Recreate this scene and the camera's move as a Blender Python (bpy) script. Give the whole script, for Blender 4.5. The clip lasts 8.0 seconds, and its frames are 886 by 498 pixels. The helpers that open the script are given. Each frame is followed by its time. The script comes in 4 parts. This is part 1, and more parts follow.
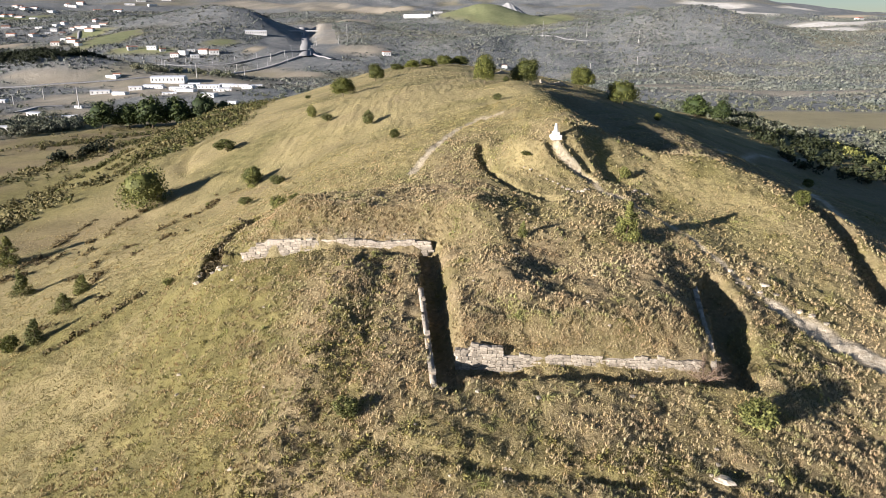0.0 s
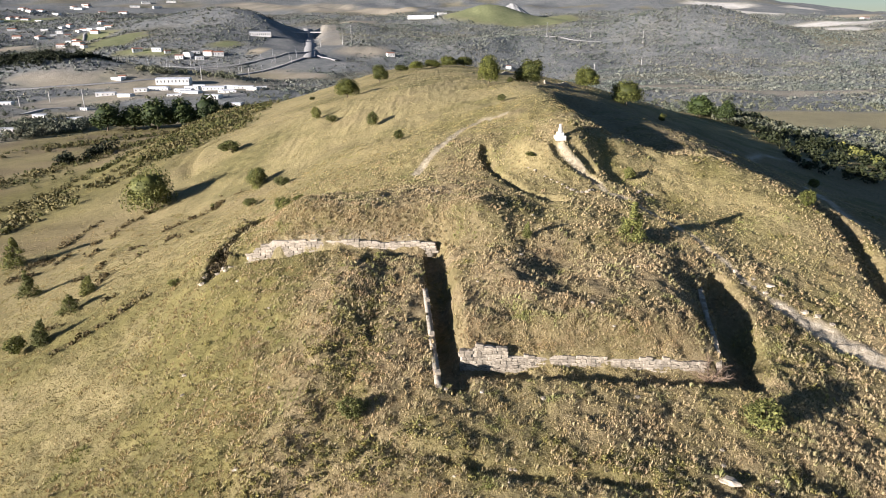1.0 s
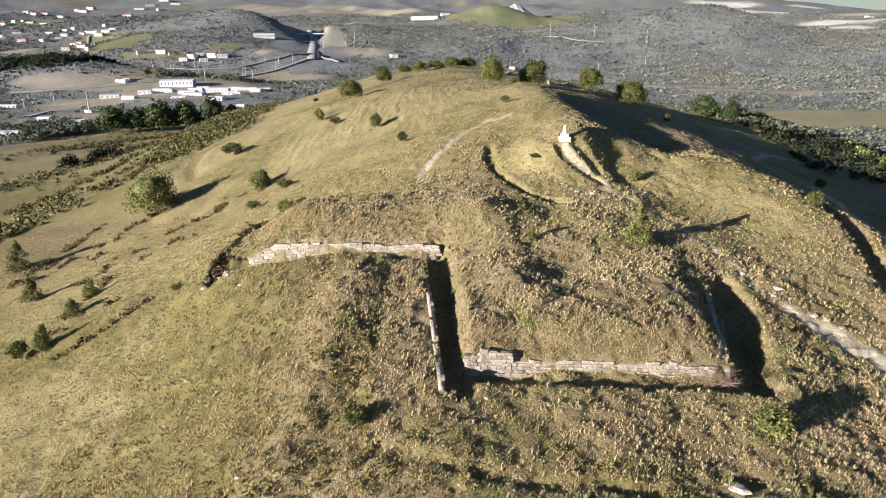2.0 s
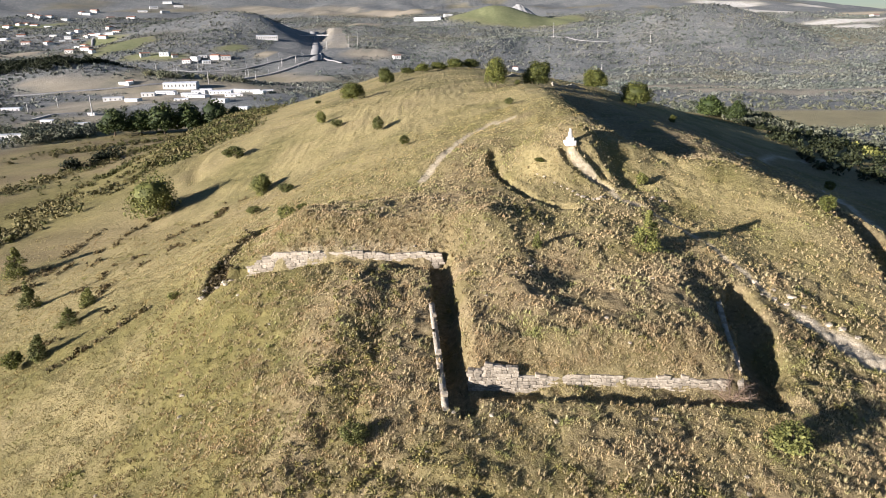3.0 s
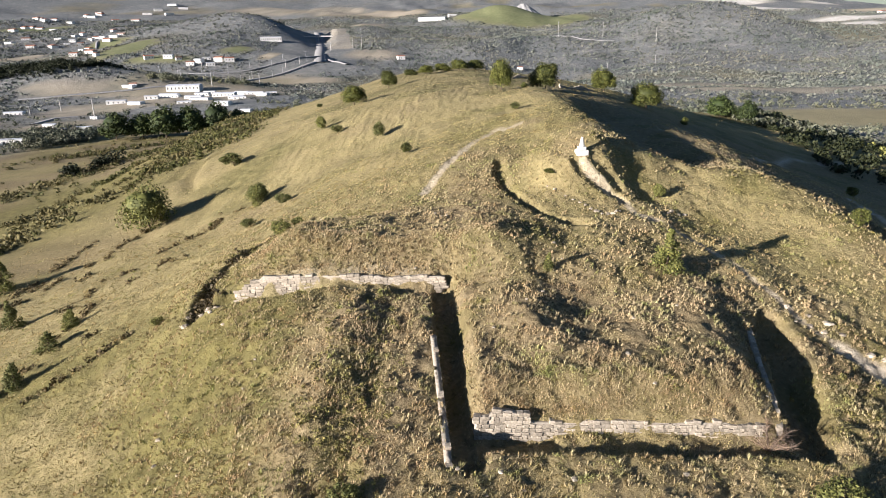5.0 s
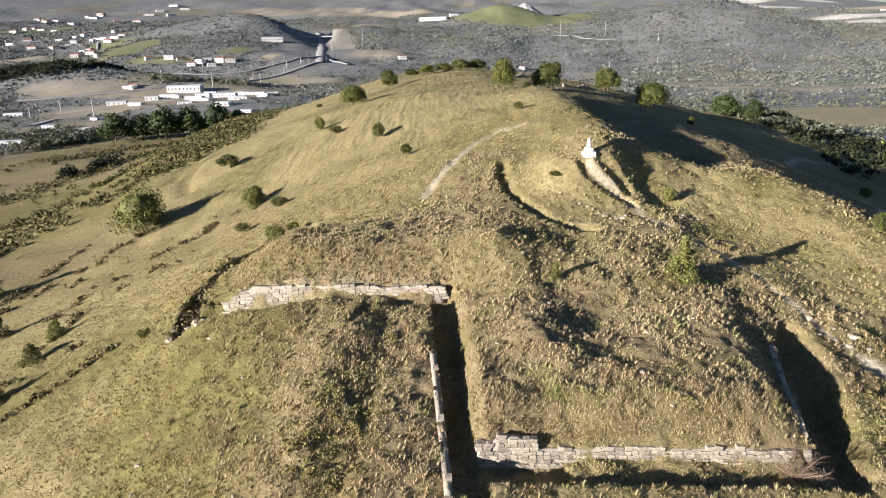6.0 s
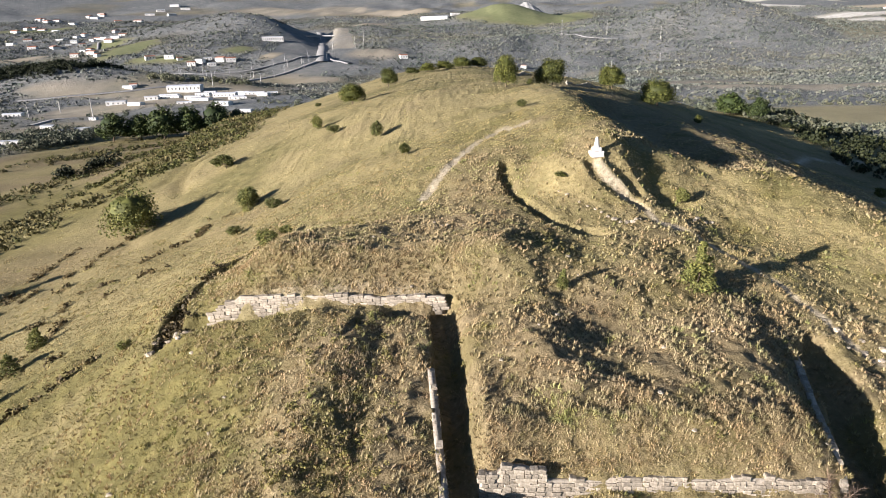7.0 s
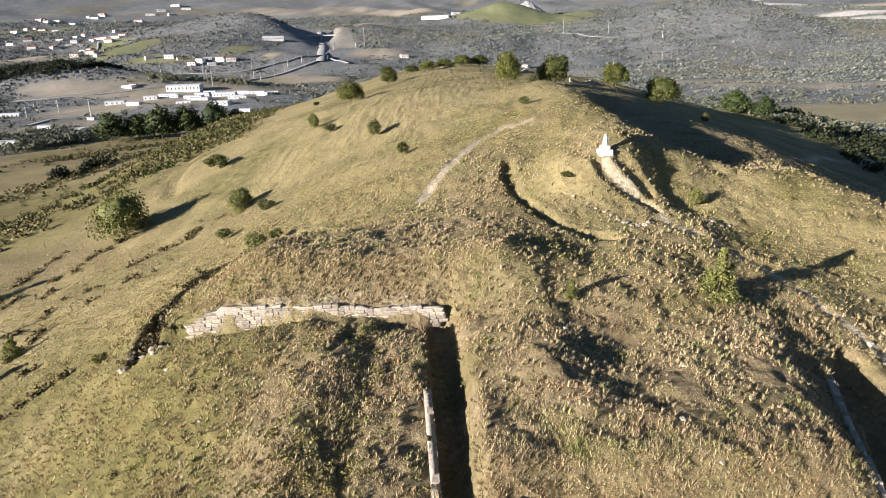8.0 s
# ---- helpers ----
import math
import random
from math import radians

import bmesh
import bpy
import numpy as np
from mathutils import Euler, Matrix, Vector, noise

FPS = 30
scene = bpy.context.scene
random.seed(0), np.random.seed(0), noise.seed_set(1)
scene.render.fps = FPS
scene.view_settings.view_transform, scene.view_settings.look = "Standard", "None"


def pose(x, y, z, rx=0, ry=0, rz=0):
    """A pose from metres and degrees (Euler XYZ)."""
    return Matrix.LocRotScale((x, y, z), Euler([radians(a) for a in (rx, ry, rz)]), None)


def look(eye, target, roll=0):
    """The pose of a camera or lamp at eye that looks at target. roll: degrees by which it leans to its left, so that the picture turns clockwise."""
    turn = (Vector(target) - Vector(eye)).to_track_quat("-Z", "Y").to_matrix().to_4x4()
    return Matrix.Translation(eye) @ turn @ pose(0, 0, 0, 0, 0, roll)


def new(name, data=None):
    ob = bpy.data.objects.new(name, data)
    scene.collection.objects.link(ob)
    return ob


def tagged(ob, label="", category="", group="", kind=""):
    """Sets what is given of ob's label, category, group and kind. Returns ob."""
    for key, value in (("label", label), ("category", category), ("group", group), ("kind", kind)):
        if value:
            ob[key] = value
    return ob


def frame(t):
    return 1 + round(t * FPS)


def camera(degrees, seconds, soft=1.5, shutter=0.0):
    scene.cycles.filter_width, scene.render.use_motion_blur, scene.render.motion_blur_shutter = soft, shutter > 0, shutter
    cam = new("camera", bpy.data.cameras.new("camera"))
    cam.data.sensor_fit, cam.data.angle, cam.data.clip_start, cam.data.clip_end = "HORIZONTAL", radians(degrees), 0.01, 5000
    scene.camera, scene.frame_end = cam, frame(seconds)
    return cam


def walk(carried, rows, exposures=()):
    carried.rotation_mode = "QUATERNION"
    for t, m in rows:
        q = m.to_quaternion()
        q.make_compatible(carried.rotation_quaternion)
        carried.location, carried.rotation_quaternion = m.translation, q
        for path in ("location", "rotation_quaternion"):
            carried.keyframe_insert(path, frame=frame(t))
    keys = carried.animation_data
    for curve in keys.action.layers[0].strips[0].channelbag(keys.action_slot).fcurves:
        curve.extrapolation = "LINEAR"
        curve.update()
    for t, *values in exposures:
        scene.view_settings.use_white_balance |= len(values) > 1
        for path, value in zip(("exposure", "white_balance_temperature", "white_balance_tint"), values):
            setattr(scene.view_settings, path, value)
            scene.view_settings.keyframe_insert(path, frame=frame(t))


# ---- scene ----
cam = camera(68.57, 8.0, soft=0.95)
# seconds, place in metres, turn in degrees
ROWS = [
    (0, 0.0, 0.0, 72.0, 71.5, 0.0, 0.0),
    (0.5, -0.01, -0.04, 72.0, 71.555, 0.083, 0.167),
    (1, -0.02, -0.05, 72.005, 71.579, 0.192, 0.329),
    (1.5, -0.02, 0.169, 72.01, 71.602, 0.322, 0.469),
    (3, 0.065, 3.104, 72.275, 71.705, 0.744, 0.862),
    (3.5, 0.105, 4.641, 72.436, 71.713, 0.868, 0.947),
    (4, 0.153, 6.348, 72.623, 71.714, 0.97, 1.052),
    (4.5, 0.213, 8.217, 72.796, 71.703, 1.071, 1.146),
    (6, 0.359, 14.585, 72.268, 71.702, 1.362, 1.365),
    (6.5, 0.411, 16.957, 71.907, 71.67, 1.442, 1.411),
    (7, 0.456, 19.392, 71.482, 71.655, 1.498, 1.468),
    (7.5, 0.525, 21.917, 71.004, 71.648, 1.545, 1.504),
    (8, 0.608, 24.604, 70.453, 71.636, 1.593, 1.555),
]
walk(cam, [(t, pose(x, y, z, rx, ry, rz)) for t, x, y, z, rx, ry, rz in ROWS], [(0, 1.36, 5850, 16)])

# ---- sun and sky ----
SUN_HEIGHT, SUN_FROM = 12.5, 234.0  # degrees; the second clockwise from +y
world = bpy.data.worlds.new("world")
scene.world = world
world.use_nodes = True
tree = world.node_tree
sky = tree.nodes.new("ShaderNodeTexSky")
sky.sky_type, sky.sun_disc = "NISHITA", False
sky.sun_elevation, sky.sun_rotation = radians(SUN_HEIGHT), radians(SUN_FROM)
sky.altitude, sky.air_density, sky.dust_density, sky.ozone_density = 200, 1.0, 0.3, 2.8
back = tree.nodes["Background"]
back.inputs["Strength"].default_value = 0.033
tree.links.new(sky.outputs[0], back.inputs["Color"])
lamp = bpy.data.lights.new("sun", "SUN")
lamp.energy, lamp.angle, lamp.color = 5.0, radians(0.6), (1.0, 0.89, 0.74)
a, e = radians(SUN_FROM), radians(SUN_HEIGHT)
sun = new("sun", lamp)
sun.matrix_world = look((300 * math.sin(a) * math.cos(e), 300 * math.cos(a) * math.cos(e), 300 * math.sin(e) + 60), (0, 0, 60))

# ---- materials ----
def material(name, rough=0.9, metal=0.0):
    """A new node material; returns it, its nodes' maker, its linker and its surface."""
    mat = bpy.data.materials.new(name)
    mat.use_nodes = True
    nodes, links = mat.node_tree.nodes, mat.node_tree.links
    surface = nodes["Principled BSDF"]
    surface.inputs["Roughness"].default_value = rough
    surface.inputs["Metallic"].default_value = metal
    surface.inputs["Specular IOR Level"].default_value = 0.25

    def node(kind, **values):
        made = nodes.new("ShaderNode" + kind)
        for key, value in values.items():
            made.inputs[key.replace("_", " ")].default_value = value
        return made

    return mat, node, links.new, surface


def noise_of(node, link, scale, detail=4.0, rough=0.6, squash=None):
    """A noise in metres of the object's own space."""
    where = node("TexCoord")
    out = where.outputs["Object"]
    if squash:
        turned = node("Mapping", Scale=squash)
        link(out, turned.inputs["Vector"])
        out = turned.outputs[0]
    made = node("TexNoise", Scale=scale, Detail=detail, Roughness=rough)
    link(out, made.inputs["Vector"])
    return made.outputs["Fac"]


def ramp(node, link, source, *stops):
    made = node("ValToRGB")
    made.color_ramp.interpolation = "EASE"
    while len(made.color_ramp.elements) < len(stops):
        made.color_ramp.elements.new(0.5)
    for element, (at, colour) in zip(made.color_ramp.elements, stops):
        element.position, element.color = at, (*colour, 1)
    link(source, made.inputs["Fac"])
    return made.outputs["Color"]


def mixed(node, link, share, one, two, mode="MIX"):
    made = node("Mix")
    made.data_type, made.blend_type = "RGBA", mode
    for source, key in ((share, 0), (one, 6), (two, 7)):
        if isinstance(source, (int, float)):
            made.inputs[key].default_value = source
        elif isinstance(source, tuple):
            made.inputs[key].default_value = (*source, 1)
        else:
            link(source, made.inputs[key])
    return made.outputs[2]


def bumped(node, link, surface, height, strength=0.5, depth=0.1):
    made = node("Bump", Strength=strength, Distance=depth)
    link(height, made.inputs["Height"])
    link(made.outputs[0], surface.inputs["Normal"])


def attribute(node, name):
    made = node("Attribute")
    made.attribute_name = name
    return made.outputs["Fac"]


def simple(name, dark, light, scale, rough=0.85, bump=0.3, depth=0.03, per_object=0.0, per_island=0.0):
    """Two colours mixed by a noise, fine relief, and a shade that differs from piece to piece."""
    mat, node, link, surface = material(name, rough)
    grain = noise_of(node, link, scale)
    colour = ramp(node, link, grain, (0.3, dark), (0.7, light))
    for share, source in ((per_object, "ObjectInfo"), (per_island, "NewGeometry")):
        if share:
            pick = node(source).outputs["Random" if source == "ObjectInfo" else "Random Per Island"]
            tone = ramp(node, link, pick, (0.0, (1 - share,) * 3), (1.0, (1 + share * 0.6,) * 3))
            colour = mixed(node, link, 1.0, colour, tone, "MULTIPLY")
    link(colour, surface.inputs["Base Color"])
    if bump:
        bumped(node, link, surface, grain, bump, depth)
    return mat


def ground_material():
    mat, node, link, surface = material("ground", 0.95)
    fine = noise_of(node, link, 1.6, 6, 0.7)
    clump = noise_of(node, link, 0.35, 5, 0.6)
    broad = noise_of(node, link, 0.03, 4, 0.55)
    streak = noise_of(node, link, 0.5, 5, 0.65, (1.0, 0.22, 0.5))
    straw = ramp(node, link, fine, (0.25, (0.14, 0.114, 0.048)), (0.52, (0.325, 0.27, 0.125)), (0.8, (0.48, 0.405, 0.215)))
    olive = ramp(node, link, clump, (0.3, (0.10, 0.093, 0.033)), (0.7, (0.24, 0.208, 0.084)))
    grass = mixed(node, link, ramp(node, link, broad, (0.42, (0, 0, 0)), (0.68, (0.9, 0.9, 0.9))), straw, olive)
    grass = mixed(node, link, ramp(node, link, streak, (0.5, (0, 0, 0)), (0.75, (0.6, 0.6, 0.6))), grass, (0.17, 0.14, 0.06))
    heath = ramp(node, link, fine, (0.3, (0.12, 0.09, 0.045)), (0.5, (0.24, 0.187, 0.1)), (0.72, (0.39, 0.315, 0.18)))
    colour = mixed(node, link, attribute(node, "heath"), grass, heath)
    green = ramp(node, link, clump, (0.3, (0.09, 0.084, 0.022)), (0.7, (0.195, 0.172, 0.054)))
    colour = mixed(node, link, attribute(node, "green"), colour, green)
    wild = noise_of(node, link, 0.02, 8, 0.7)
    mottle = noise_of(node, link, 0.11, 6, 0.75)
    wild = mixed(node, link, 0.6, wild, mottle)
    # woodland's base colour is greyed and blued to stand in for distant haze
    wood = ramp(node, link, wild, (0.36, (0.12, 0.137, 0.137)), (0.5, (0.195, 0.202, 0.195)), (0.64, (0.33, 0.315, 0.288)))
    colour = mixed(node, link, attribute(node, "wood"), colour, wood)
    soil = ramp(node, link, fine, (0.3, (0.38, 0.315, 0.22)), (0.7, (0.6, 0.525, 0.4)))
    colour = mixed(node, link, attribute(node, "soil"), colour, soil)
    meadow = ramp(node, link, wild, (0.35, (0.16, 0.18, 0.08)), (0.7, (0.27, 0.275, 0.135)))
    colour = mixed(node, link, attribute(node, "meadow"), colour, meadow)
    quarry = ramp(node, link, wild, (0.35, (0.5, 0.46, 0.39)), (0.6, (0.8, 0.77, 0.7)))
    colour = mixed(node, link, attribute(node, "quarry"), colour, quarry)
    link(colour, surface.inputs["Base Color"])
    # the shrubby relief of woods and scrub, and the fine relief of grass
    canopy = node("Bump", Distance=2.5)
    link(attribute(node, "wood"), canopy.inputs["Strength"])
    link(mottle, canopy.inputs["Height"])
    made = node("Bump", Strength=0.9, Distance=0.35)
    link(fine, made.inputs["Height"])
    link(canopy.outputs[0], made.inputs["Normal"])
    link(made.outputs[0], surface.inputs["Normal"])
    return mat


def leaf_material(name, dark, light, broad=0.0, grain=0.8):
    mat, node, link, surface = material(name, 0.7)
    pick = node("NewGeometry").outputs["Random Per Island"]
    colour = ramp(node, link, pick, (0.0, dark), (1.0, light))
    tone = ramp(node, link, node("ObjectInfo").outputs["Random"], (0.0, (0.75, 0.75, 0.75)), (1.0, (1.2, 1.15, 1.0)))
    colour = mixed(node, link, 1.0, colour, tone, "MULTIPLY")
    patch = noise_of(node, link, grain, 3)
    colour = mixed(node, link, 1.0, colour, ramp(node, link, patch, (0.3, (0.7, 0.7, 0.7)), (0.7, (1.25, 1.2, 1.1))), "MULTIPLY")
    if broad:
        stand = noise_of(node, link, broad, 5, 0.6)
        colour = mixed(node, link, 1.0, colour, ramp(node, link, stand, (0.36, (0.78, 0.84, 0.84)), (0.5, (1.0, 1.0, 1.0)), (0.64, (1.18, 1.1, 1.0))), "MULTIPLY")
    link(colour, surface.inputs["Base Color"])
    return mat


def tuft_material(name, *stops):
    mat, node, link, surface = material(name, 0.85)
    patch = noise_of(node, link, 0.12, 4, 0.6)
    pick = node("NewGeometry").outputs["Random Per Island"]
    add = node("Math")
    add.operation = "MULTIPLY_ADD"
    add.inputs[1].default_value = 0.45
    link(pick, add.inputs[0])
    link(patch, add.inputs[2])
    colour = ramp(node, link, add.outputs[0], *stops)
    lush = noise_of(node, link, 0.3, 5, 0.65)
    colour = mixed(node, link, 1.0, colour, ramp(node, link, lush, (0.38, (1.06, 0.97, 0.95)), (0.52, (1.0, 1.0, 1.0)), (0.68, (0.72, 0.88, 0.55))), "MULTIPLY")
    link(colour, surface.inputs["Base Color"])
    return mat


GROUND = ground_material()
STONE = simple("limestone", (0.27, 0.232, 0.175), (0.47, 0.412, 0.328), 3.0, 0.9, 0.7, 0.05, per_object=0.3)
MORTAR = simple("rubble_core", (0.32, 0.275, 0.212), (0.5, 0.44, 0.355), 4.0, 0.95, 0.8, 0.06)
ROCK = simple("rock", (0.28, 0.235, 0.17), (0.5, 0.44, 0.35), 3.0, 0.9, 0.6, 0.05, per_object=0.3, per_island=0.3)
WHITEWASH = simple("whitewash", (0.58, 0.56, 0.52), (0.78, 0.76, 0.72), 3.0, 0.8, 0.2, 0.01)
BARK = simple("bark", (0.07, 0.05, 0.035), (0.17, 0.13, 0.09), 6.0, 0.95, 0.6, 0.03)
PINE = leaf_material("pine_needles", (0.04, 0.052, 0.012), (0.15, 0.162, 0.038))
DARK_PINE = leaf_material("dark_pine_needles", (0.02, 0.035, 0.012), (0.065, 0.09, 0.028))
SCRUB = leaf_material("scrub_leaves", (0.07, 0.085, 0.025), (0.20, 0.21, 0.07))
TWIG = leaf_material("bare_twigs", (0.20, 0.14, 0.10), (0.38, 0.29, 0.23))
STRAW = tuft_material("dry_grass_blades", (0.35, (0.13, 0.108, 0.04)), (0.62, (0.31, 0.255, 0.105)), (0.95, (0.51, 0.425, 0.2)))
HEATH = tuft_material("heath_blades", (0.35, (0.12, 0.09, 0.045)), (0.6, (0.33, 0.26, 0.138)), (0.95, (0.58, 0.485, 0.29)))

TUSSOCK = tuft_material("tussock_blades", (0.3, (0.18, 0.143, 0.071)), (0.6, (0.34, 0.278, 0.145)), (0.95, (0.5, 0.42, 0.24)))


# ---- the lie of the land ----
def ease(v):
    v = np.clip(v, 0.0, 1.0)
    return v * v * (3 - 2 * v)


def spline(u):
    u = np.abs(u)
    return np.where(u < 1, 2 / 3 - u * u + u**3 / 2, np.where(u < 2, (2 - u) ** 3 / 6, 0))


# Swell of the hill above its plain ridge, every 50 m from (-150, 0), and of the fort's site, every 10.5 m from (-40, 42).
SWELL = [
    [-6.2, -12.1, -16.3, -16.4, -9.8, 5.6, 20.6, 33.2],
    [2.9, -3.7, -11.7, -10.3, -16.8, 5.6, 20.2, 32.7],
    [12, 7.3, 4.9, 2.2, -0.5, 4.6, 17.4, 29.9],
    [16.8, 10.7, -3.8, 2.1, 8.2, 0.8, 12.1, 24.2],
    [12, 19.5, 11.9, 5.6, 3.1, 0.7, 10, 18.9],
    [10, 21.5, 14.5, 5.1, 5.4, 9.8, 12.8, 15.5],
    [14.6, 19.5, 11.9, 1.7, 5.7, 15.3, 15.9, 15.7],
    [17.3, 18.1, 11.7, 4, 6.4, 12.3, 16.1, 19.2],
    [18.6, 18.7, 16.1, 11.4, 9.9, 11.7, 16.6, 23.4],
    [18.3, 20.8, 22.1, 19.3, 15.6, 14.3, 18.4, 26],
]
SITE = [
    [-0.4, 0.8, 1.8, 1.6, -0.1, -1.6, -1.8, -1.1, -0.4, -0.1, 0.1, 0.3],
    [-1.1, 0, 2.1, 2.1, 0.2, -0.6, -1.7, -1.8, -1.4, -0.7, -0, 0.5],
    [-1, -0.3, 2.6, 2.3, -1.2, -1, -0.6, -1.2, -2, -1, -0, 0.6],
    [1.2, 2.2, 3.3, 1.4, -0.7, -0.7, -0.2, -0.2, -1.7, -0.7, 0.1, 0.5],
    [4.2, 5.3, 2.5, -1.7, -1.7, -0.4, -0.5, 0.3, 0.5, 0.2, 0.2, 0.3],
    [4.2, 4, 1.2, -2.1, -2.6, -1.2, -0.6, -1.6, -0.9, 0.1, 0.3, 0.2],
    [1.7, 0.5, -1, -2.2, -2.5, -1.4, -0.5, -1.5, -0.9, 0.5, 0.6, 0.2],
    [-0.6, -1.7, -2.3, -2, -1.3, 0.5, 2.2, 2.2, 0.6, -0.3, 0.3, 0.2],
]


def lattice(x, y, rows, x0, y0, step):
    """A smooth swell through a grid of values."""
    grid = np.zeros((len(rows) + 6, len(rows[0]) + 6))
    grid[3:-3, 3:-3] = rows
    u = np.clip((x - x0) / step, -2.99, len(rows[0]) + 1.99)
    v = np.clip((y - y0) / step, -2.99, len(rows) + 1.99)
    i, j = np.floor(u).astype(int), np.floor(v).astype(int)
    z = np.zeros_like(x)
    for dj in range(-1, 3):
        by = spline(v - j - dj)
        row = np.clip(j + dj + 3, 0, grid.shape[0] - 1)
        for di in range(-1, 3):
            z += grid[row, np.clip(i + di + 3, 0, grid.shape[1] - 1)] * by * spline(u - i - di)
    return z


def along(x, y, line):
    """Distance from a bent line, how far along it the nearest point lies (0 to 1), and on which side (minus: left)."""
    best, part, side = np.full(x.shape, 1e9), np.zeros(x.shape), np.ones(x.shape)
    legs = [math.hypot(b[0] - a[0], b[1] - a[1]) for a, b in zip(line, line[1:])]
    gone, total = 0.0, sum(legs)
    for (a, b), leg in zip(zip(line, line[1:]), legs):
        ux, uy = (b[0] - a[0]) / leg, (b[1] - a[1]) / leg
        s = np.clip((x - a[0]) * ux + (y - a[1]) * uy, 0, leg)
        d = np.hypot(x - a[0] - s * ux, y - a[1] - s * uy)
        near = d < best
        best = np.where(near, d, best)
        part = np.where(near, (gone + s) / total, part)
        side = np.where(near, np.sign((x - a[0]) * uy - (y - a[1]) * ux), side)
        gone += leg
    return best, part, side


SPUR = [(4, 86), (6.3, 79), (6.2, 71), (8.5, 65)]
CREASE = [(-17, 36), (-14.2, 46), (-12.6, 56), (-11.6, 64), (-11, 73)]


def hill(x, y):
    """The fort's hill without its ditches."""
    xc = 5 + 12 * np.sin(y / 120)
    w = np.where(x < xc, 95.0, 105.0)
    z = 1 + 50 * np.exp(-(((x - xc) / w) ** 2)) * ease((y + 160) / 220) * ease((640 - y) / 330)
    z += lattice(x, y, SWELL, -150, 0, 50) * ease((x + 190) / 60) * ease((240 - x) / 60) * ease((y + 50) / 70) * ease((500 - y) / 70)
    z += lattice(x, y, SITE, -40, 42, 10.5) * ease((x + 44) / 16) * ease((80 - x) / 16) * ease((y - 38) / 8) * ease((126 - y) / 16)
    z += 7 * np.exp(-(((x + 172) / 42) ** 2) - ((y - 385) / 105) ** 2)
    v = y - (81.2 - 0.02 * x)
    z += 4.2 * ease((v + 0.8) / 7) * np.exp(-((np.maximum(v, 0) / 20) ** 2)) * ease((x + 28.5) / 9) * ease((16 - x) / 17)
    v = y - (57 + 0.11 * x)
    z += 2.3 * ease((v + 0.5) / 4) * np.exp(-((np.maximum(v, 0) / 16) ** 2)) * ease((x + 1) / 3) * ease((30 - x) / 4)
    # the crease where the fort's glacis turns down to the west
    d, _, side = along(x, y, CREASE)
    z += 0.5 * np.exp(-((d / 2.6) ** 2)) - 0.4 * (side > 0) * np.exp(-(((d - 3.6) / 2.6) ** 2))
    # the spur behind the front scarp, and the hollow beside it
    d, _, _ = along(x, y, SPUR)
    z += 0.85 * np.exp(-((d / 3.2) ** 2)) - 0.65 * np.exp(-(((x - 13.2) / 3.8) ** 2) - ((y - 76) / 5.5) ** 2)
    # the old redoubt's mound under the pillar, and the lower ground east of it
    z += 3.2 * ease((1 - np.hypot((x - 18) / np.where(x > 18, 9.0, 10.5), (y - 111.5) / 10)) / 0.62)
    z -= 2.5 * np.exp(-(((x - 36) / 9) ** 2) - ((y - 112) / 13) ** 2)
    return z


# Far rises: x, y, height, half-widths across and along the view.
RISES = [(-512, 1380, 28, 230, 150), (-560, 990, 30, 190, 80), (600, 1780, 62, 230, 260), (1000, 1500, -16, 260, 300), (60, 1500, 22, 260, 130), (-560, 1810, 54, 185, 210), (-230, 1900, 24, 110, 150), (-900, 1900, 30, 300, 250), (185, 2720, 52, 165, 220)]


def far_land(x, y):
    r = np.hypot(x, y - 100)
    turn = np.arctan2(x, np.maximum(y, 1))
    z = 1 + 75 * ease((r - 900) / 1100) + (165 - 88 * ease((turn - 0.3) / 0.28)) * ease((r - 1900) / 2200) + 60 * ease((r - 3350) / 800) * (1 - ease((turn - 0.3) / 0.28))
    for cx, cy, h, sx, sy in RISES:
        z = z + h * np.exp(-(((x - cx) / sx) ** 2) - ((y - cy) / sy) ** 2)
    return z + ease((r - 800) / 500) * (20 * rough(x, y, 330.0, 3) + 7 * rough(x, y, 90.0, 2))


# The brow beyond which the hill falls away from the sun, and the motorway's cutting.
BROW = [(21, 205), (22, 165), (22, 139), (27.5, 119), (37, 113), (46.5, 111), (53, 105.5), (56, 99)]
CUTTING = [(-258, 1270), (-300, 1500), (-382, 1900), (-490, 2400)]


def land(x, y):
    x, y = np.asarray(x, float), np.asarray(y, float)
    z = hill(x, y) + far_land(x, y) - 1
    d, s, side = along(x, y, BROW)
    z = z - 3.5 * np.exp(-(((d - 15) / 10) ** 2)) * (side < 0) * ease(s * 12) * (1 - ease((s - 0.6) / 0.3)) * ease(d / 8)
    z = z + 3.0 * np.exp(-((d / 10) ** 2)) * ease(s * 8)
    d, s, side = along(x, y, CUTTING)
    bed = 34 + 62 * s + np.maximum(d - 17, 0) * np.where(side > 0, 0.95, 0.5) + 400 * ease((0.04 - s) / 0.04) + 400 * ease((s - 0.96) / 0.04)
    return np.minimum(z, bed)


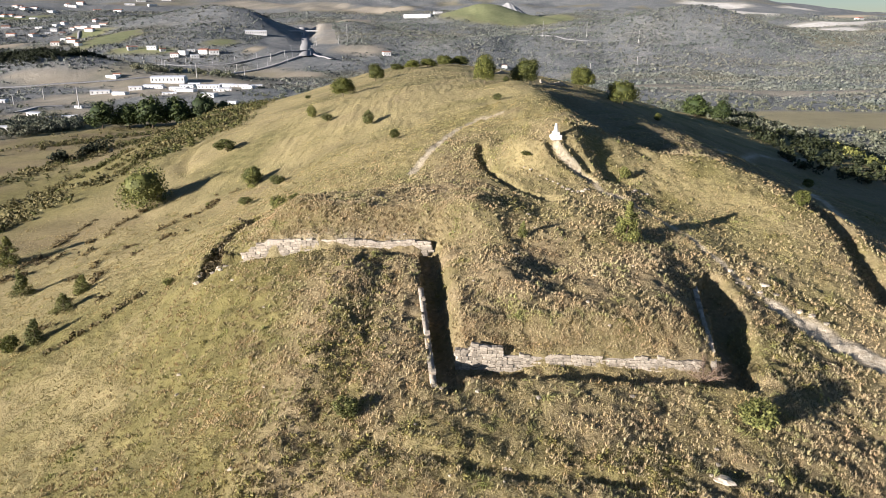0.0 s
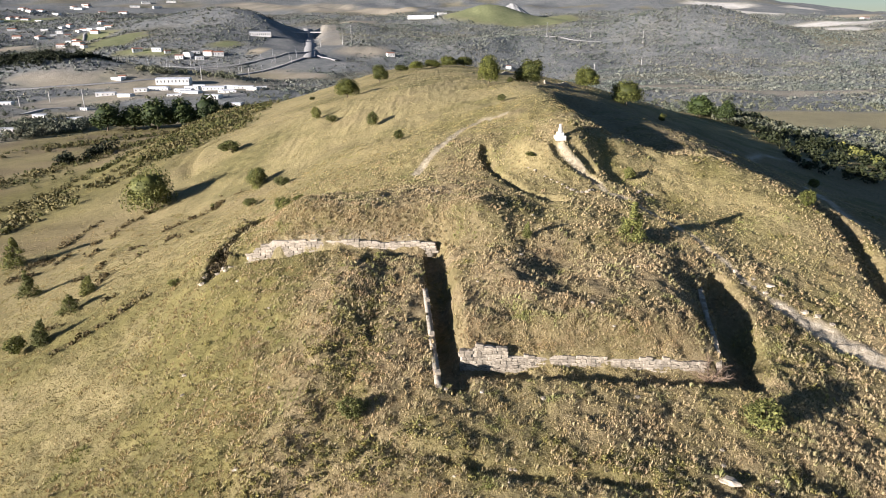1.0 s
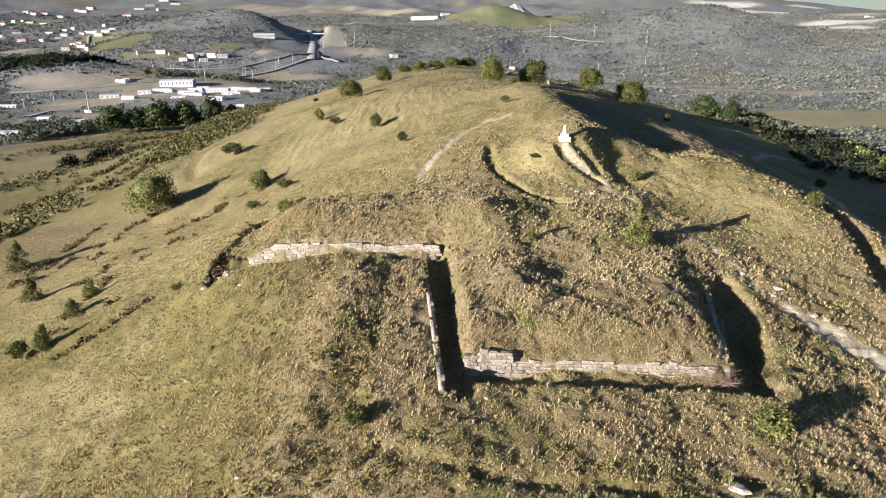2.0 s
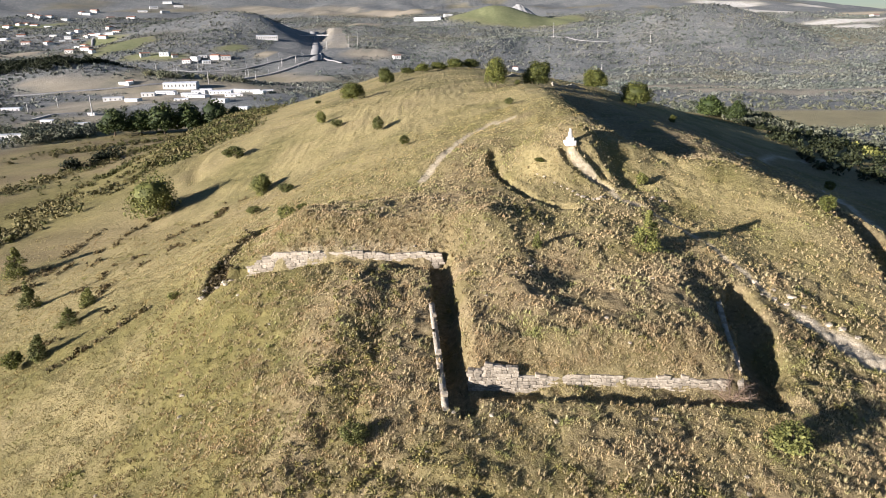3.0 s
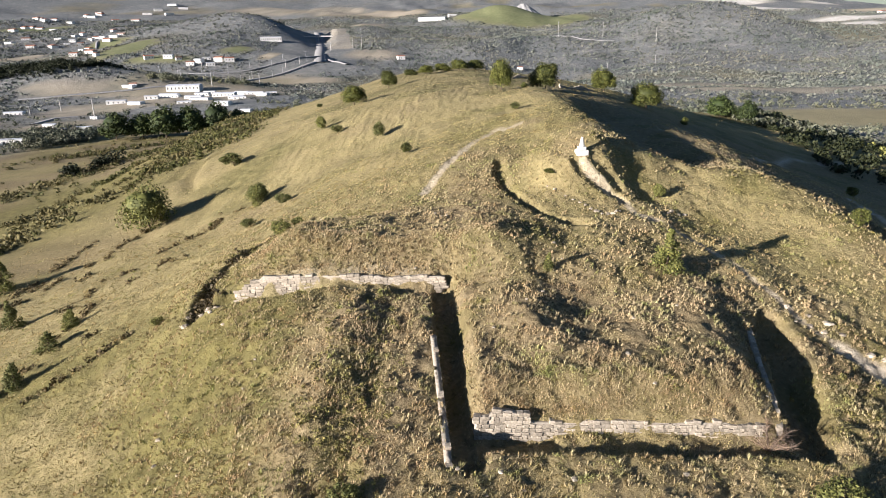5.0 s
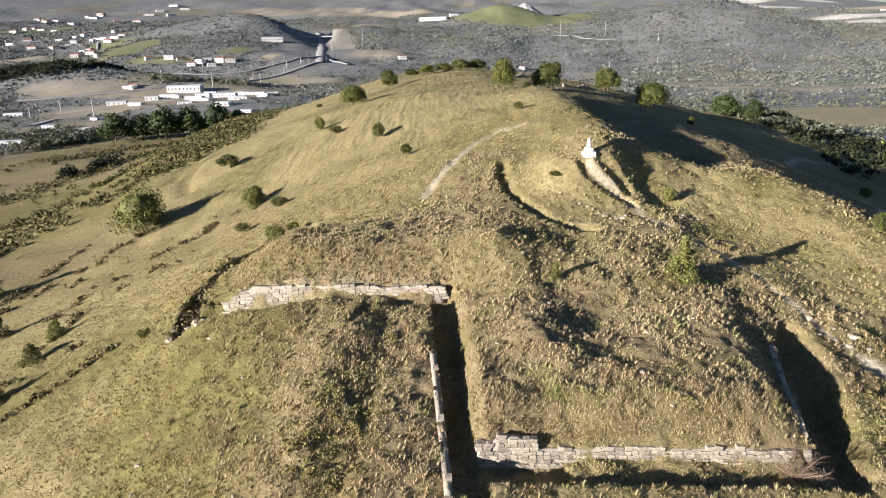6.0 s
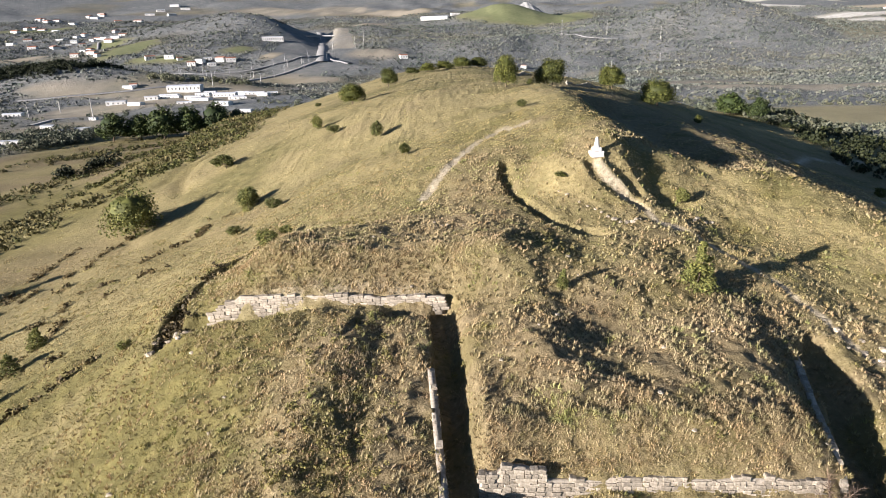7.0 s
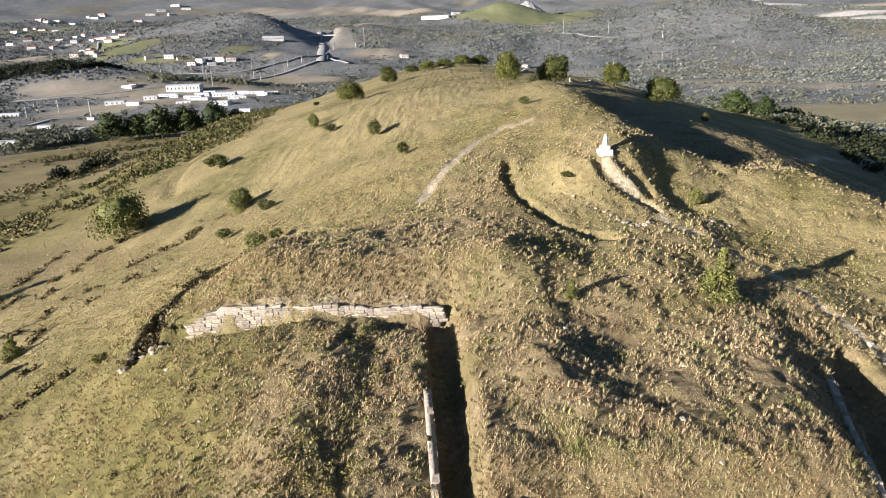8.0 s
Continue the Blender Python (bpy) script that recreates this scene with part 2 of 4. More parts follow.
# ---- ditches, cut banks and trodden ways ----
# line, half of the floor, depth, width of the left and of the right bank
DITCHES = [
    ([(0.2, 53.6), (-1.2, 68), (-2.4, 80.2)], 0.8, 2.5, 0.35, 1.7),
    ([(0.4, 55.7), (7, 56.4)], 1.2, 2.1, 0.25, 0.8),
    ([(5, 56.0), (29.5, 58.6)], 1.4, 1.3, 0.25, 0.6),
    ([(-6.4, 79.3), (-2.2, 79.6)], 0.9, 2.1, 0.5, 0.8),
    ([(-27.5, 80.95), (-17, 80.75)], 0.65, 1.9, 0.25, 1.8),
    ([(-19, 80.8), (-2, 80.45)], 0.6, 0.55, 0.25, 1.6),
    ([(-30.3, 79.6), (-31.2, 84), (-30.4, 88.5), (-28.8, 94.4), (-26.6, 101), (-25, 105.5)], 0.75, 2.2, 1.3, 0.7),
    ([(29.9, 59.6), (31.1, 63.5), (32.2, 69), (32.6, 74.6)], 1.2, 3.2, 0.4, 2.6),
    ([(58.5, 78.5), (60.4, 88), (60.3, 96), (58.5, 103)], 1.6, 2.6, 0.6, 1.4),
    # added hollow east of the pillar's mound, shaped to widen the mound's shadow
    ([(28.2, 107), (30.5, 110.5), (35, 113)], 2.0, 0.9, 1.4, 3.5),
    ([(17.9, 107.0), (18.4, 105.6), (19.9, 104.6), (22.2, 103.6), (23.6, 101.8)], 0.5, 1.1, 0.5, 0.7),
    ([(20.9, 107.6), (22.2, 106.6), (23.6, 105.2)], 0.6, 0.9, 0.6, 0.8),
    ([(-75.5, 188.5), (-82, 204), (-85.7, 224), (-82.7, 236), (-75.6, 248), (-69, 256)], 0.7, 1.6, 0.8, 1.6),
    ([(-87, 205), (-90, 223), (-92, 240), (-83, 251), (-75, 260.6)], 0.6, 1.4, 0.8, 1.6),
    ([(-5.6, 46.3), (-3.8, 45.4), (-0.2, 44.8), (3.7, 44.2), (7.6, 43.9), (12, 44.1), (16, 43.6)], 0.3, 0.5, 0.5, 0.9),
    ([(17, 94.4), (14.1, 94.9), (11.4, 97.7), (9.2, 102.4), (7.4, 107.6), (6.7, 113.4), (7.0, 118.4)], 0.45, 1.2, 0.8, 0.9),
]
# line, half width
WAYS = [
    ([(56, 60), (50.1, 65.2), (47.2, 67.9), (44.2, 70.4)], 1.7),
    ([(45.5, 69.4), (44.2, 70.4), (40.9, 73.4)], 1.1),
    ([(40.9, 73.4), (38.5, 75.5), (37.3, 77.7), (35.6, 81.6), (34.2, 84.7), (32.8, 88.1), (30.9, 92.4), (28.8, 95.6), (27, 96.9)], 0.42),
    ([(27, 96.9), (25.2, 98.0), (24.2, 100.4), (23.4, 102.6), (21.2, 104.9), (19.4, 105.8), (18.8, 107.4)], 0.55),
    ([(-5.5, 112), (-1.7, 122.2), (0.9, 130.2), (3.7, 138.4), (7.5, 143.5), (12.5, 142)], 0.8),
    ([(75.1, 137.4), (76.6, 135.4), (73.0, 123.5), (72.0, 115.0), (68.7, 104.5)], 1.0),
    ([(61.1, 143.9), (108.2, 226.7), (120.9, 231.5), (141.4, 249.7)], 1.2),
]
TABLE = np.random.default_rng(7).random((256, 256))


def value_noise(x, y):
    i, j = np.floor(x).astype(int), np.floor(y).astype(int)
    u, v = ease(x - i), ease(y - j)
    g = lambda a, b: TABLE[a & 255, b & 255]  # noqa: E731
    return (g(i, j) * (1 - u) + g(i + 1, j) * u) * (1 - v) + (g(i, j + 1) * (1 - u) + g(i + 1, j + 1) * u) * v - 0.5


def rough(x, y, size, octaves=3):
    return sum(value_noise(x * 2**k / size + 17 * k, y * 2**k / size + 31 * k) / 1.8**k for k in range(octaves))


def near_box(x, y, line, margin):
    xs, ys = [p[0] for p in line], [p[1] for p in line]
    return (x > min(xs) - margin) & (x < max(xs) + margin) & (y > min(ys) - margin) & (y < max(ys) + margin)


def blob(x, y, cx, cy, rx, ry, edge=0.25):
    d = np.hypot((x - cx) / rx, (y - cy) / ry) + 0.5 * rough(x, y, max(rx, ry) * 0.5, 3) * edge * 2
    return ease((1 + edge - d) / (2 * edge))


def heath_cover(x, y):
    """Where brown heath grows on the fort's hill (0 to 1)."""
    mix = rough(x, y, 14.0, 4)
    heath = ease((blob(x, y, 14, 62, 36, 34, 0.3) + 0.9 * mix) * 0.95)
    heath = np.maximum(heath, 0.95 * blob(x, y, -4, 91, 30, 13, 0.3) * ease(0.85 + mix))
    heath = np.maximum(heath, 0.8 * blob(x, y, 16, 122, 18, 12, 0.4) * ease(0.6 + 1.6 * mix))
    heath = np.maximum(heath, 0.8 * blob(x, y, 8, 106, 13, 16, 0.4) * ease(0.75 + 1.5 * mix))
    heath = np.maximum(heath, 0.85 * ease((x - 46) / 14) * ease((260 - y) / 60))
    heath = np.maximum(heath, 0.9 * blob(x, y, -7.5, 60, 5.5, 20, 0.35))
    return np.maximum(heath, 0.9 * ease((x - 26 - 4 * mix) / 7) * ease((y - 113) / 8) * ease((270 - y) / 60))


def ground(x, y):
    """Height of the ground, ditches and small relief included."""
    x, y = np.atleast_1d(np.asarray(x, float)), np.atleast_1d(np.asarray(y, float))
    z = land(x, y)
    cut = np.zeros_like(z)
    for line, floor, depth, left, right in DITCHES:
        m = near_box(x, y, line, 6)
        if m.any():
            d, s, side = along(x[m], y[m], line)
            d = d + 0.35 * rough(x[m], y[m], 2.5, 2)
            here = depth * (1 - ease((d - floor) / np.where(side < 0, left, right))) * (0.85 + 0.3 * rough(x[m], y[m], 4, 2))
            cut[m] = np.maximum(cut[m], here)
    z -= cut
    for line, half in WAYS:
        m = near_box(x, y, line, 6)
        if m.any():
            d, _, _ = along(x[m], y[m], line)
            z[m] -= 0.12 * (1 - ease((d - half * 0.6) / (half * 1.2)))
    m = (np.abs(x) < 500) & (y < 700) & (y > -200)
    shaggy = heath_cover(x[m], y[m])
    z[m] += 0.6 * rough(x[m], y[m], 7.0, 3) + (0.32 + 0.12 * shaggy) * rough(x[m], y[m], 1.1, 2)
    # a clear foot along the face of the front scarp wall
    d, s = y - (56.86 + 0.106 * x), (x - 1.3) / 25.5
    front = (d > -3) & (d < 0.2) & (s > -0.02) & (s < 1.01)
    z[front] = np.minimum(z[front], (40.4 - 2.0 * s + 0.15 + 0.55 * ease((s - 0.2) / 0.08) + 1.6 * ease((-d - 0.5) / 2.5) + 0.3 * rough(x, y, 1.1, 2))[front])
    m = ~m
    z[m] += 9 * rough(x[m], y[m], 160.0, 4)
    return z


def spot(x, y):
    return float(ground(x, y)[0])


# ---- builders ----
def mesh_of(name, verts, faces, material=None, smooth=False):
    """A mesh from arrays of places and of three- or four-cornered faces."""
    verts, faces = np.asarray(verts, np.float32), np.asarray(faces, np.int32)
    mesh = bpy.data.meshes.new(name)
    mesh.vertices.add(len(verts))
    mesh.vertices.foreach_set("co", verts.ravel())
    mesh.loops.add(faces.size)
    mesh.loops.foreach_set("vertex_index", faces.ravel())
    mesh.polygons.add(len(faces))
    mesh.polygons.foreach_set("loop_start", np.arange(0, faces.size, faces.shape[1], dtype=np.int32))
    if smooth:
        mesh.polygons.foreach_set("use_smooth", np.ones(len(faces), bool))
    mesh.update(calc_edges=True)
    if material:
        mesh.materials.append(material)
    return mesh


def part(name, data, material=None, parent=None, label=""):
    """One mesh object, of a mesh or a bmesh, under a thing or a part."""
    if isinstance(data, bmesh.types.BMesh):
        mesh = bpy.data.meshes.new(name)
        data.to_mesh(mesh)
        data.free()
        data = mesh
    if material and not data.materials:
        data.materials.append(material)
    ob = new(name, data)
    ob.parent = parent
    return tagged(ob, label)


def thing(name, label, category, m=None, group="", kind=""):
    ob = new(name)
    ob.empty_display_size = 0.5
    if m is not None:
        ob.matrix_basis = m
    return tagged(ob, label, category, group, kind)


def box(bm, x0, x1, y0, y1, z0, z1, bevel=0.0):
    made = bmesh.ops.create_cube(bm, size=1, matrix=Matrix.Translation(((x0 + x1) / 2, (y0 + y1) / 2, (z0 + z1) / 2)) @ Matrix.Diagonal((x1 - x0, y1 - y0, z1 - z0, 1)))
    if bevel:
        edges = list({e for v in made["verts"] for e in v.link_edges})
        bmesh.ops.bevel(bm, geom=edges, offset=bevel, segments=1, affect="EDGES")
    return bm


def tube(points, radii, sides=6):
    """Places and faces of a bent, tapering limb."""
    verts, faces = [], []
    points = [Vector(p) for p in points]
    for k, (p, r) in enumerate(zip(points, radii)):
        way = (points[min(k + 1, len(points) - 1)] - points[max(k - 1, 0)]).normalized()
        side = way.cross(Vector((0.3, 1, 0.2))).normalized()
        over = way.cross(side)
        for s in range(sides):
            a = 2 * math.pi * s / sides
            verts.append(tuple(p + r * (math.cos(a) * side + math.sin(a) * over)))
    for k in range(len(points) - 1):
        for s in range(sides):
            t = (s + 1) % sides
            faces.append((k * sides + s, k * sides + t, (k + 1) * sides + t, (k + 1) * sides + s))
    return verts, faces


def leaves(rng, centres, radius, count, size, flat=0.75, up=0.35):
    """Many small leaf blades in clumps round the centres."""
    n = len(centres) * count
    way = rng.normal(size=(n, 3))
    way /= np.linalg.norm(way, axis=1, keepdims=True)
    at = np.repeat(centres, count, 0) + way * (np.repeat(radius, count)[:, None] * rng.uniform(0.55, 1.0, (n, 1)) ** 0.5) * (1, 1, flat)
    lay = way + rng.normal(size=(n, 3)) * 0.6 + (0, 0, up)
    lay /= np.linalg.norm(lay, axis=1, keepdims=True)
    side = np.cross(lay, rng.normal(size=(n, 3)))
    side /= np.linalg.norm(side, axis=1, keepdims=True) + 1e-9
    over = np.cross(lay, side)
    s = size * rng.uniform(0.6, 1.4, (n, 1))
    verts = np.stack([at - side * s * 0.5, at + over * s * 0.9 + side * s * 0.1, at + side * s * 0.5, at - over * s * 0.5], 1).reshape(-1, 3)
    return verts, np.arange(4 * n).reshape(-1, 4)


def tree_meshes(seed, height, width, trunk, clumps, count, size, leaf, shape="round", bark=BARK):
    """The meshes of a tree's or bush's trunk with limbs, and of its crown."""
    rng = np.random.default_rng(seed)
    low = trunk * height
    centres, radius = [], []
    for k in range(clumps):
        v = rng.normal(size=3)
        v /= np.linalg.norm(v)
        r = rng.uniform(0.35, 1.0) ** 0.5
        if shape == "cone":
            h = rng.uniform(0, 1) ** 1.3
            a, q = rng.uniform(0, 6.283), (1 - h * 0.92) * rng.uniform(0.3, 1.0)
            c = (math.cos(a) * q * width / 2 * 0.8, math.sin(a) * q * width / 2 * 0.8, low + h * (height - low) * 0.95)
            rad = width * 0.13 * (1.25 - h)
        elif shape == "dome":
            c = (v[0] * r * width * 0.38, v[1] * r * width * 0.38, low + (height - low) * (0.12 + 0.75 * abs(v[2]) * r))
            rad = width * rng.uniform(0.11, 0.19)
        else:
            c = (v[0] * r * width * 0.37, v[1] * r * width * 0.37, low + (height - low) * (0.5 + 0.37 * v[2] * r))
            rad = width * rng.uniform(0.10, 0.18)
        centres.append(c)
        radius.append(rad)
    centres, radius = np.array(centres), np.array(radius)
    centres[:, :2] += 0.06 * width * np.sin(seed + centres[:, 2:3] * 3 / height)
    cv, cf = leaves(rng, centres, radius, count, size)
    if shape == "dome":
        # a dense heart behind the outer needles
        rings, sides = 7, 12
        heart = []
        for i in range(rings + 1):
            for j in range(sides):
                v = Vector((math.cos(j * 2 * math.pi / sides) * math.sin(i * math.pi / rings), math.sin(j * 2 * math.pi / sides) * math.sin(i * math.pi / rings), math.cos(i * math.pi / rings)))
                q = 0.86 + 0.3 * noise.noise(v * 2.3 + Vector((seed, 0, 0)))
                heart.append((v.x * q * width * 0.36, v.y * q * width * 0.36, low + (height - low) * (0.42 + v.z * q * (0.42 if v.z > 0 else 0.32))))
        quads = [(i * sides + j, (i + 1) * sides + j, (i + 1) * sides + (j + 1) % sides, i * sides + (j + 1) % sides) for i in range(rings) for j in range(sides)]
        cf = np.concatenate([cf, np.array(quads) + len(cv)])
        cv = np.concatenate([cv, np.array(heart)])
    crown = mesh_of("crown", cv, cf, leaf)
    verts, faces = [], []

    def limb(points, radii, sides=6):
        v, f = tube(points, radii, sides)
        faces.extend(tuple(i + len(verts) for i in q) for q in f)
        verts.extend(v)

    base = max(0.05, height * 0.022)
    bend = rng.normal(size=(5, 2)) * 0.02 * height
    bend[0] = 0
    limb([(b[0], b[1], -0.3 + (height * 0.88 + 0.3) * k / 4) for k, b in enumerate(bend)], [base * (1 - 0.2 * k) for k in range(5)], 7)
    for k in range(0, clumps, max(1, clumps // 12)):
        c = centres[k]
        z0 = max(0.1 * height, min(c[2] * 0.75, height * 0.8))
        limb([(0, 0, z0), (c[0] * 0.5, c[1] * 0.5, (z0 + c[2]) / 2 + 0.02 * height), tuple(c)], [base * 0.45, base * 0.3, base * 0.1], 4)
    return mesh_of("trunk", verts, faces, bark, True), crown


def plant(name, label, category, meshes, x, y, scale=1.0, turn=0.0, tall=1.0, group="", sink=0.05):
    ob = thing(name, label, category, pose(x, y, spot(x, y) - sink, 0, 0, turn) @ Matrix.Diagonal((scale, scale, scale * tall, 1)), group)
    part("trunk", meshes[0], None, ob)
    part("crown", meshes[1], None, ob)
    return ob


# Fields and bare ground: x, y, half-widths, kind.
PATCHES = [
    (-436, 1351, 25, 33, 'meadow'),
    (-814, 1556, 35, 75, 'meadow'),
    (-677, 1400, 35, 126, 'meadow'),
    (255, 2680, 250, 250, 'meadow'),
    (320, 560, 150, 62, 'field'),
    (-327, 850, 105, 120, 'yard'),
    (-350, 588, 34, 58, 'yard'),
    (-410, 762, 60, 90, 'yard'),
    (-480, 905, 120, 30, 'yard'),
    (-561, 1262, 58, 22, 'meadow'),
    (-598, 3275, 160, 200, 'yard'),
    (-860, 3260, 190, 160, 'yard'),
    (-290, 3180, 150, 130, 'soil'),
    (-330, 2560, 60, 160, 'yard'),
    (1290, 3320, 170, 110, 'quarry'),
    (1290, 2860, 80, 150, 'quarry'),
    (1695, 3320, 80, 70, 'quarry'),
    (1240, 2230, 120, 110, 'quarry'),
    (1150, 1950, 90, 90, 'quarry'),
    (1440, 2260, 110, 60, 'quarry'),
    (1560, 2660, 70, 60, 'soil'),
    (-881, 1382, 23, 55, 'soil'),
    (-363, 1307, 16, 22, 'soil'),
    (-167, 1398, 81, 28, 'yard'),
    (333, 947, 90, 45, 'yard'),
    (390, 812, 130, 40, 'yard'),
    (-1442, 2305, 75, 206, 'meadow'),
    (-287, 1121, 90, 45, 'yard'),
]
# Ways through the valley: line, half width.
ROADS = [
    ([(-570.1, 858.7), (-533.7, 871.3), (-498.6, 888.5), (-447.9, 908.6), (-405.1, 935.1)], 5),
    ([(-401.0, 986.1), (-372.5, 1044.9), (-348.0, 1138.3), (-305.1, 1197.3), (-273.0, 1260.7), (-250.3, 1342.3)], 6),
    ([(-528.7, 1183.2), (-447.8, 1177.5), (-369.7, 1213.8), (-322.5, 1270.9), (-275.1, 1356.0)], 5),
    ([(-204.3, 1258.3), (-244.2, 1306.6), (-266.4, 1357.7)], 5),
    ([(-392.6, 607.7), (-400.4, 656.2), (-383.5, 666.2)], 3),
    ([(162.5, 1703.2), (285.9, 1537.6), (348.1, 1533.9)], 4),
    ([(-746.6, 1377.6), (-835.5, 1571.7), (-866.7, 1660.4)], 3),
    ([(-258, 1270), (-300, 1500), (-382, 1900), (-480, 2350)], 12),
]


# ---- the ground sheet ----
def spread(lo, hi, near_lo, near_hi, fine, growth):
    """Grid lines, fine between near_lo and near_hi and wider and wider outside."""
    lines = list(np.arange(near_lo, near_hi, fine))
    for end, sign in ((hi, 1), (lo, -1)):
        at, step, some = (lines[-1] if sign > 0 else near_lo), fine, []
        while (at - end) * sign < 0:
            step *= 1 + growth
            at += sign * min(step, 60)
            some.append(at)
        lines = lines + some if sign > 0 else some[::-1] + lines
    return np.array(lines)


def covers(x, y):
    """How much of each ground cover lies where."""
    r = np.hypot(x, y - 100)
    mix = rough(x, y, 14.0, 4)
    heath = heath_cover(x, y)
    green = 0.55 * ease(2.2 * rough(x, y, 9.0, 3) + 0.1) * ease((x + 6) / 14 + 0.35)
    green = np.maximum(green, 0.75 * blob(x, y, -150, 230, 60, 110, 0.4))
    green = np.maximum(green, 0.55 * blob(x, y, -9.3, 58, 2.6, 13, 0.4))
    flank = ease((-12 - x) / 8) * ease((112 - y) / 30)
    green = np.maximum(green, 0.8 * flank * ease(0.75 + 1.4 * mix))
    heath = np.maximum(heath, 0.5 * flank * ease(0.8 + 1.2 * mix))
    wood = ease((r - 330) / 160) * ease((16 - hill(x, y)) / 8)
    wood *= 1 - ease((x + 330) / 40) * ease((-50 - x) / 40) * ease((580 - y) / 60)
    low = ease((34 - hill(x, y)) / 16) * (x < 0)
    heath = np.maximum(heath, low * ease(0.5 + 2.2 * rough(x, y, 26.0, 3)))
    green = np.maximum(green, 0.8 * low * ease(2.4 * rough(x + 300, y, 34.0, 3) - 0.05))
    wood *= 1 - 0.55 * ease(2.5 * rough(x, y, 220.0, 4) - 0.25) * ease((r - 500) / 200)
    soil = np.zeros_like(x)
    for line, half in WAYS:
        m = near_box(x, y, line, 6)
        if m.any():
            d, _, _ = along(x[m], y[m], line)
            worn = 0.95 if half > 0.9 else 0.68
            soil[m] = np.maximum(soil[m], worn * (1 - ease((d + 0.4 * rough(x[m], y[m], 1.5, 2) - half * 0.6) / (half * 0.8))))
    meadow, quarry = np.zeros_like(x), np.zeros_like(x)
    m = near_box(x, y, CUTTING, 300)
    d, s, side = along(x[m], y[m], CUTTING)
    strip = ease((d - 14) / 8) * (1 - ease((d - 60) / 30)) * (side > 0) * ease((s - 0.1) / 0.1) + 0.12 * (d < 80) * (side < 0)
    soil[m] = np.maximum(soil[m], np.clip(0.7 * strip * (0.7 + 0.9 * rough(x[m], y[m], 60.0, 3)), 0, 1))
    soil = np.maximum(soil, 0.34 * blob(x, y, -15, 82.4, 10, 1.0, 0.6) * ease(0.55 + 2.5 * rough(x, y, 2.0, 2)))
    for cx, cy, rx, ry, kind in PATCHES:
        m = (np.abs(x - cx) < rx * 1.7) & (np.abs(y - cy) < ry * 1.7)
        if m.any():
            b = blob(x[m], y[m], cx, cy, rx, ry, 0.2)
            wood[m] *= 1 - b * (0.35 if kind == "yard" else 1)
            green[m] *= 1 - b
            if kind == "quarry":
                quarry[m] = np.maximum(quarry[m], b)
            elif kind == "meadow":
                meadow[m] = np.maximum(meadow[m], b)
            elif kind == "field":
                meadow[m] = np.maximum(meadow[m], 0.2 * b)
                soil[m] = np.maximum(soil[m], 0.3 * b)
            else:
                soil[m] = np.maximum(soil[m], b * (1.0 if kind == "soil" else np.clip(0.42 + 0.7 * rough(x[m], y[m], 26.0, 3), 0.08, 0.8)))
    return dict(heath=heath, green=green * (1 - 0.6 * soil), wood=wood, soil=soil, meadow=meadow, quarry=quarry)


def build_ground():
    xs = spread(-3600, 3600, -44, 50, 0.33, 0.042)
    ys = spread(-500, 4700, 40, 106, 0.33, 0.031)
    gx, gy = np.meshgrid(xs, ys)
    x, y = gx.ravel(), gy.ravel()
    z = ground(x, y)
    nx, ny = len(xs), len(ys)
    i = (np.arange(ny - 1)[:, None] * nx + np.arange(nx - 1)).ravel()
    mesh = mesh_of("ground", np.stack([x, y, z], 1), np.stack([i, i + 1, i + nx + 1, i + nx], 1), GROUND, True)
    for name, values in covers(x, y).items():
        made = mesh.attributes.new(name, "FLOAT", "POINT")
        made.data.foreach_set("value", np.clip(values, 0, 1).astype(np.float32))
    return tagged(new("ground", mesh), "dry golden grass and brown heath over a hill", "ground", kind="structure")


build_ground()


# ---- masonry ----
def stone_meshes(material, many=6, seed=3):
    """Rough blocks of about one metre, with worn corners."""
    made, rng = [], random.Random(seed)
    for k in range(many):
        bm = bmesh.new()
        bmesh.ops.create_cube(bm, size=1)
        bmesh.ops.bevel(bm, geom=bm.edges[:], offset=0.07, segments=1, affect="EDGES")
        for v in bm.verts:
            v.co += Vector([rng.uniform(-0.09, 0.09) for _ in range(3)])
        mesh = bpy.data.meshes.new("stone")
        bm.to_mesh(mesh)
        bm.free()
        mesh.materials.append(material)
        made.append(mesh)
    return made


BLOCKS = stone_meshes(STONE)


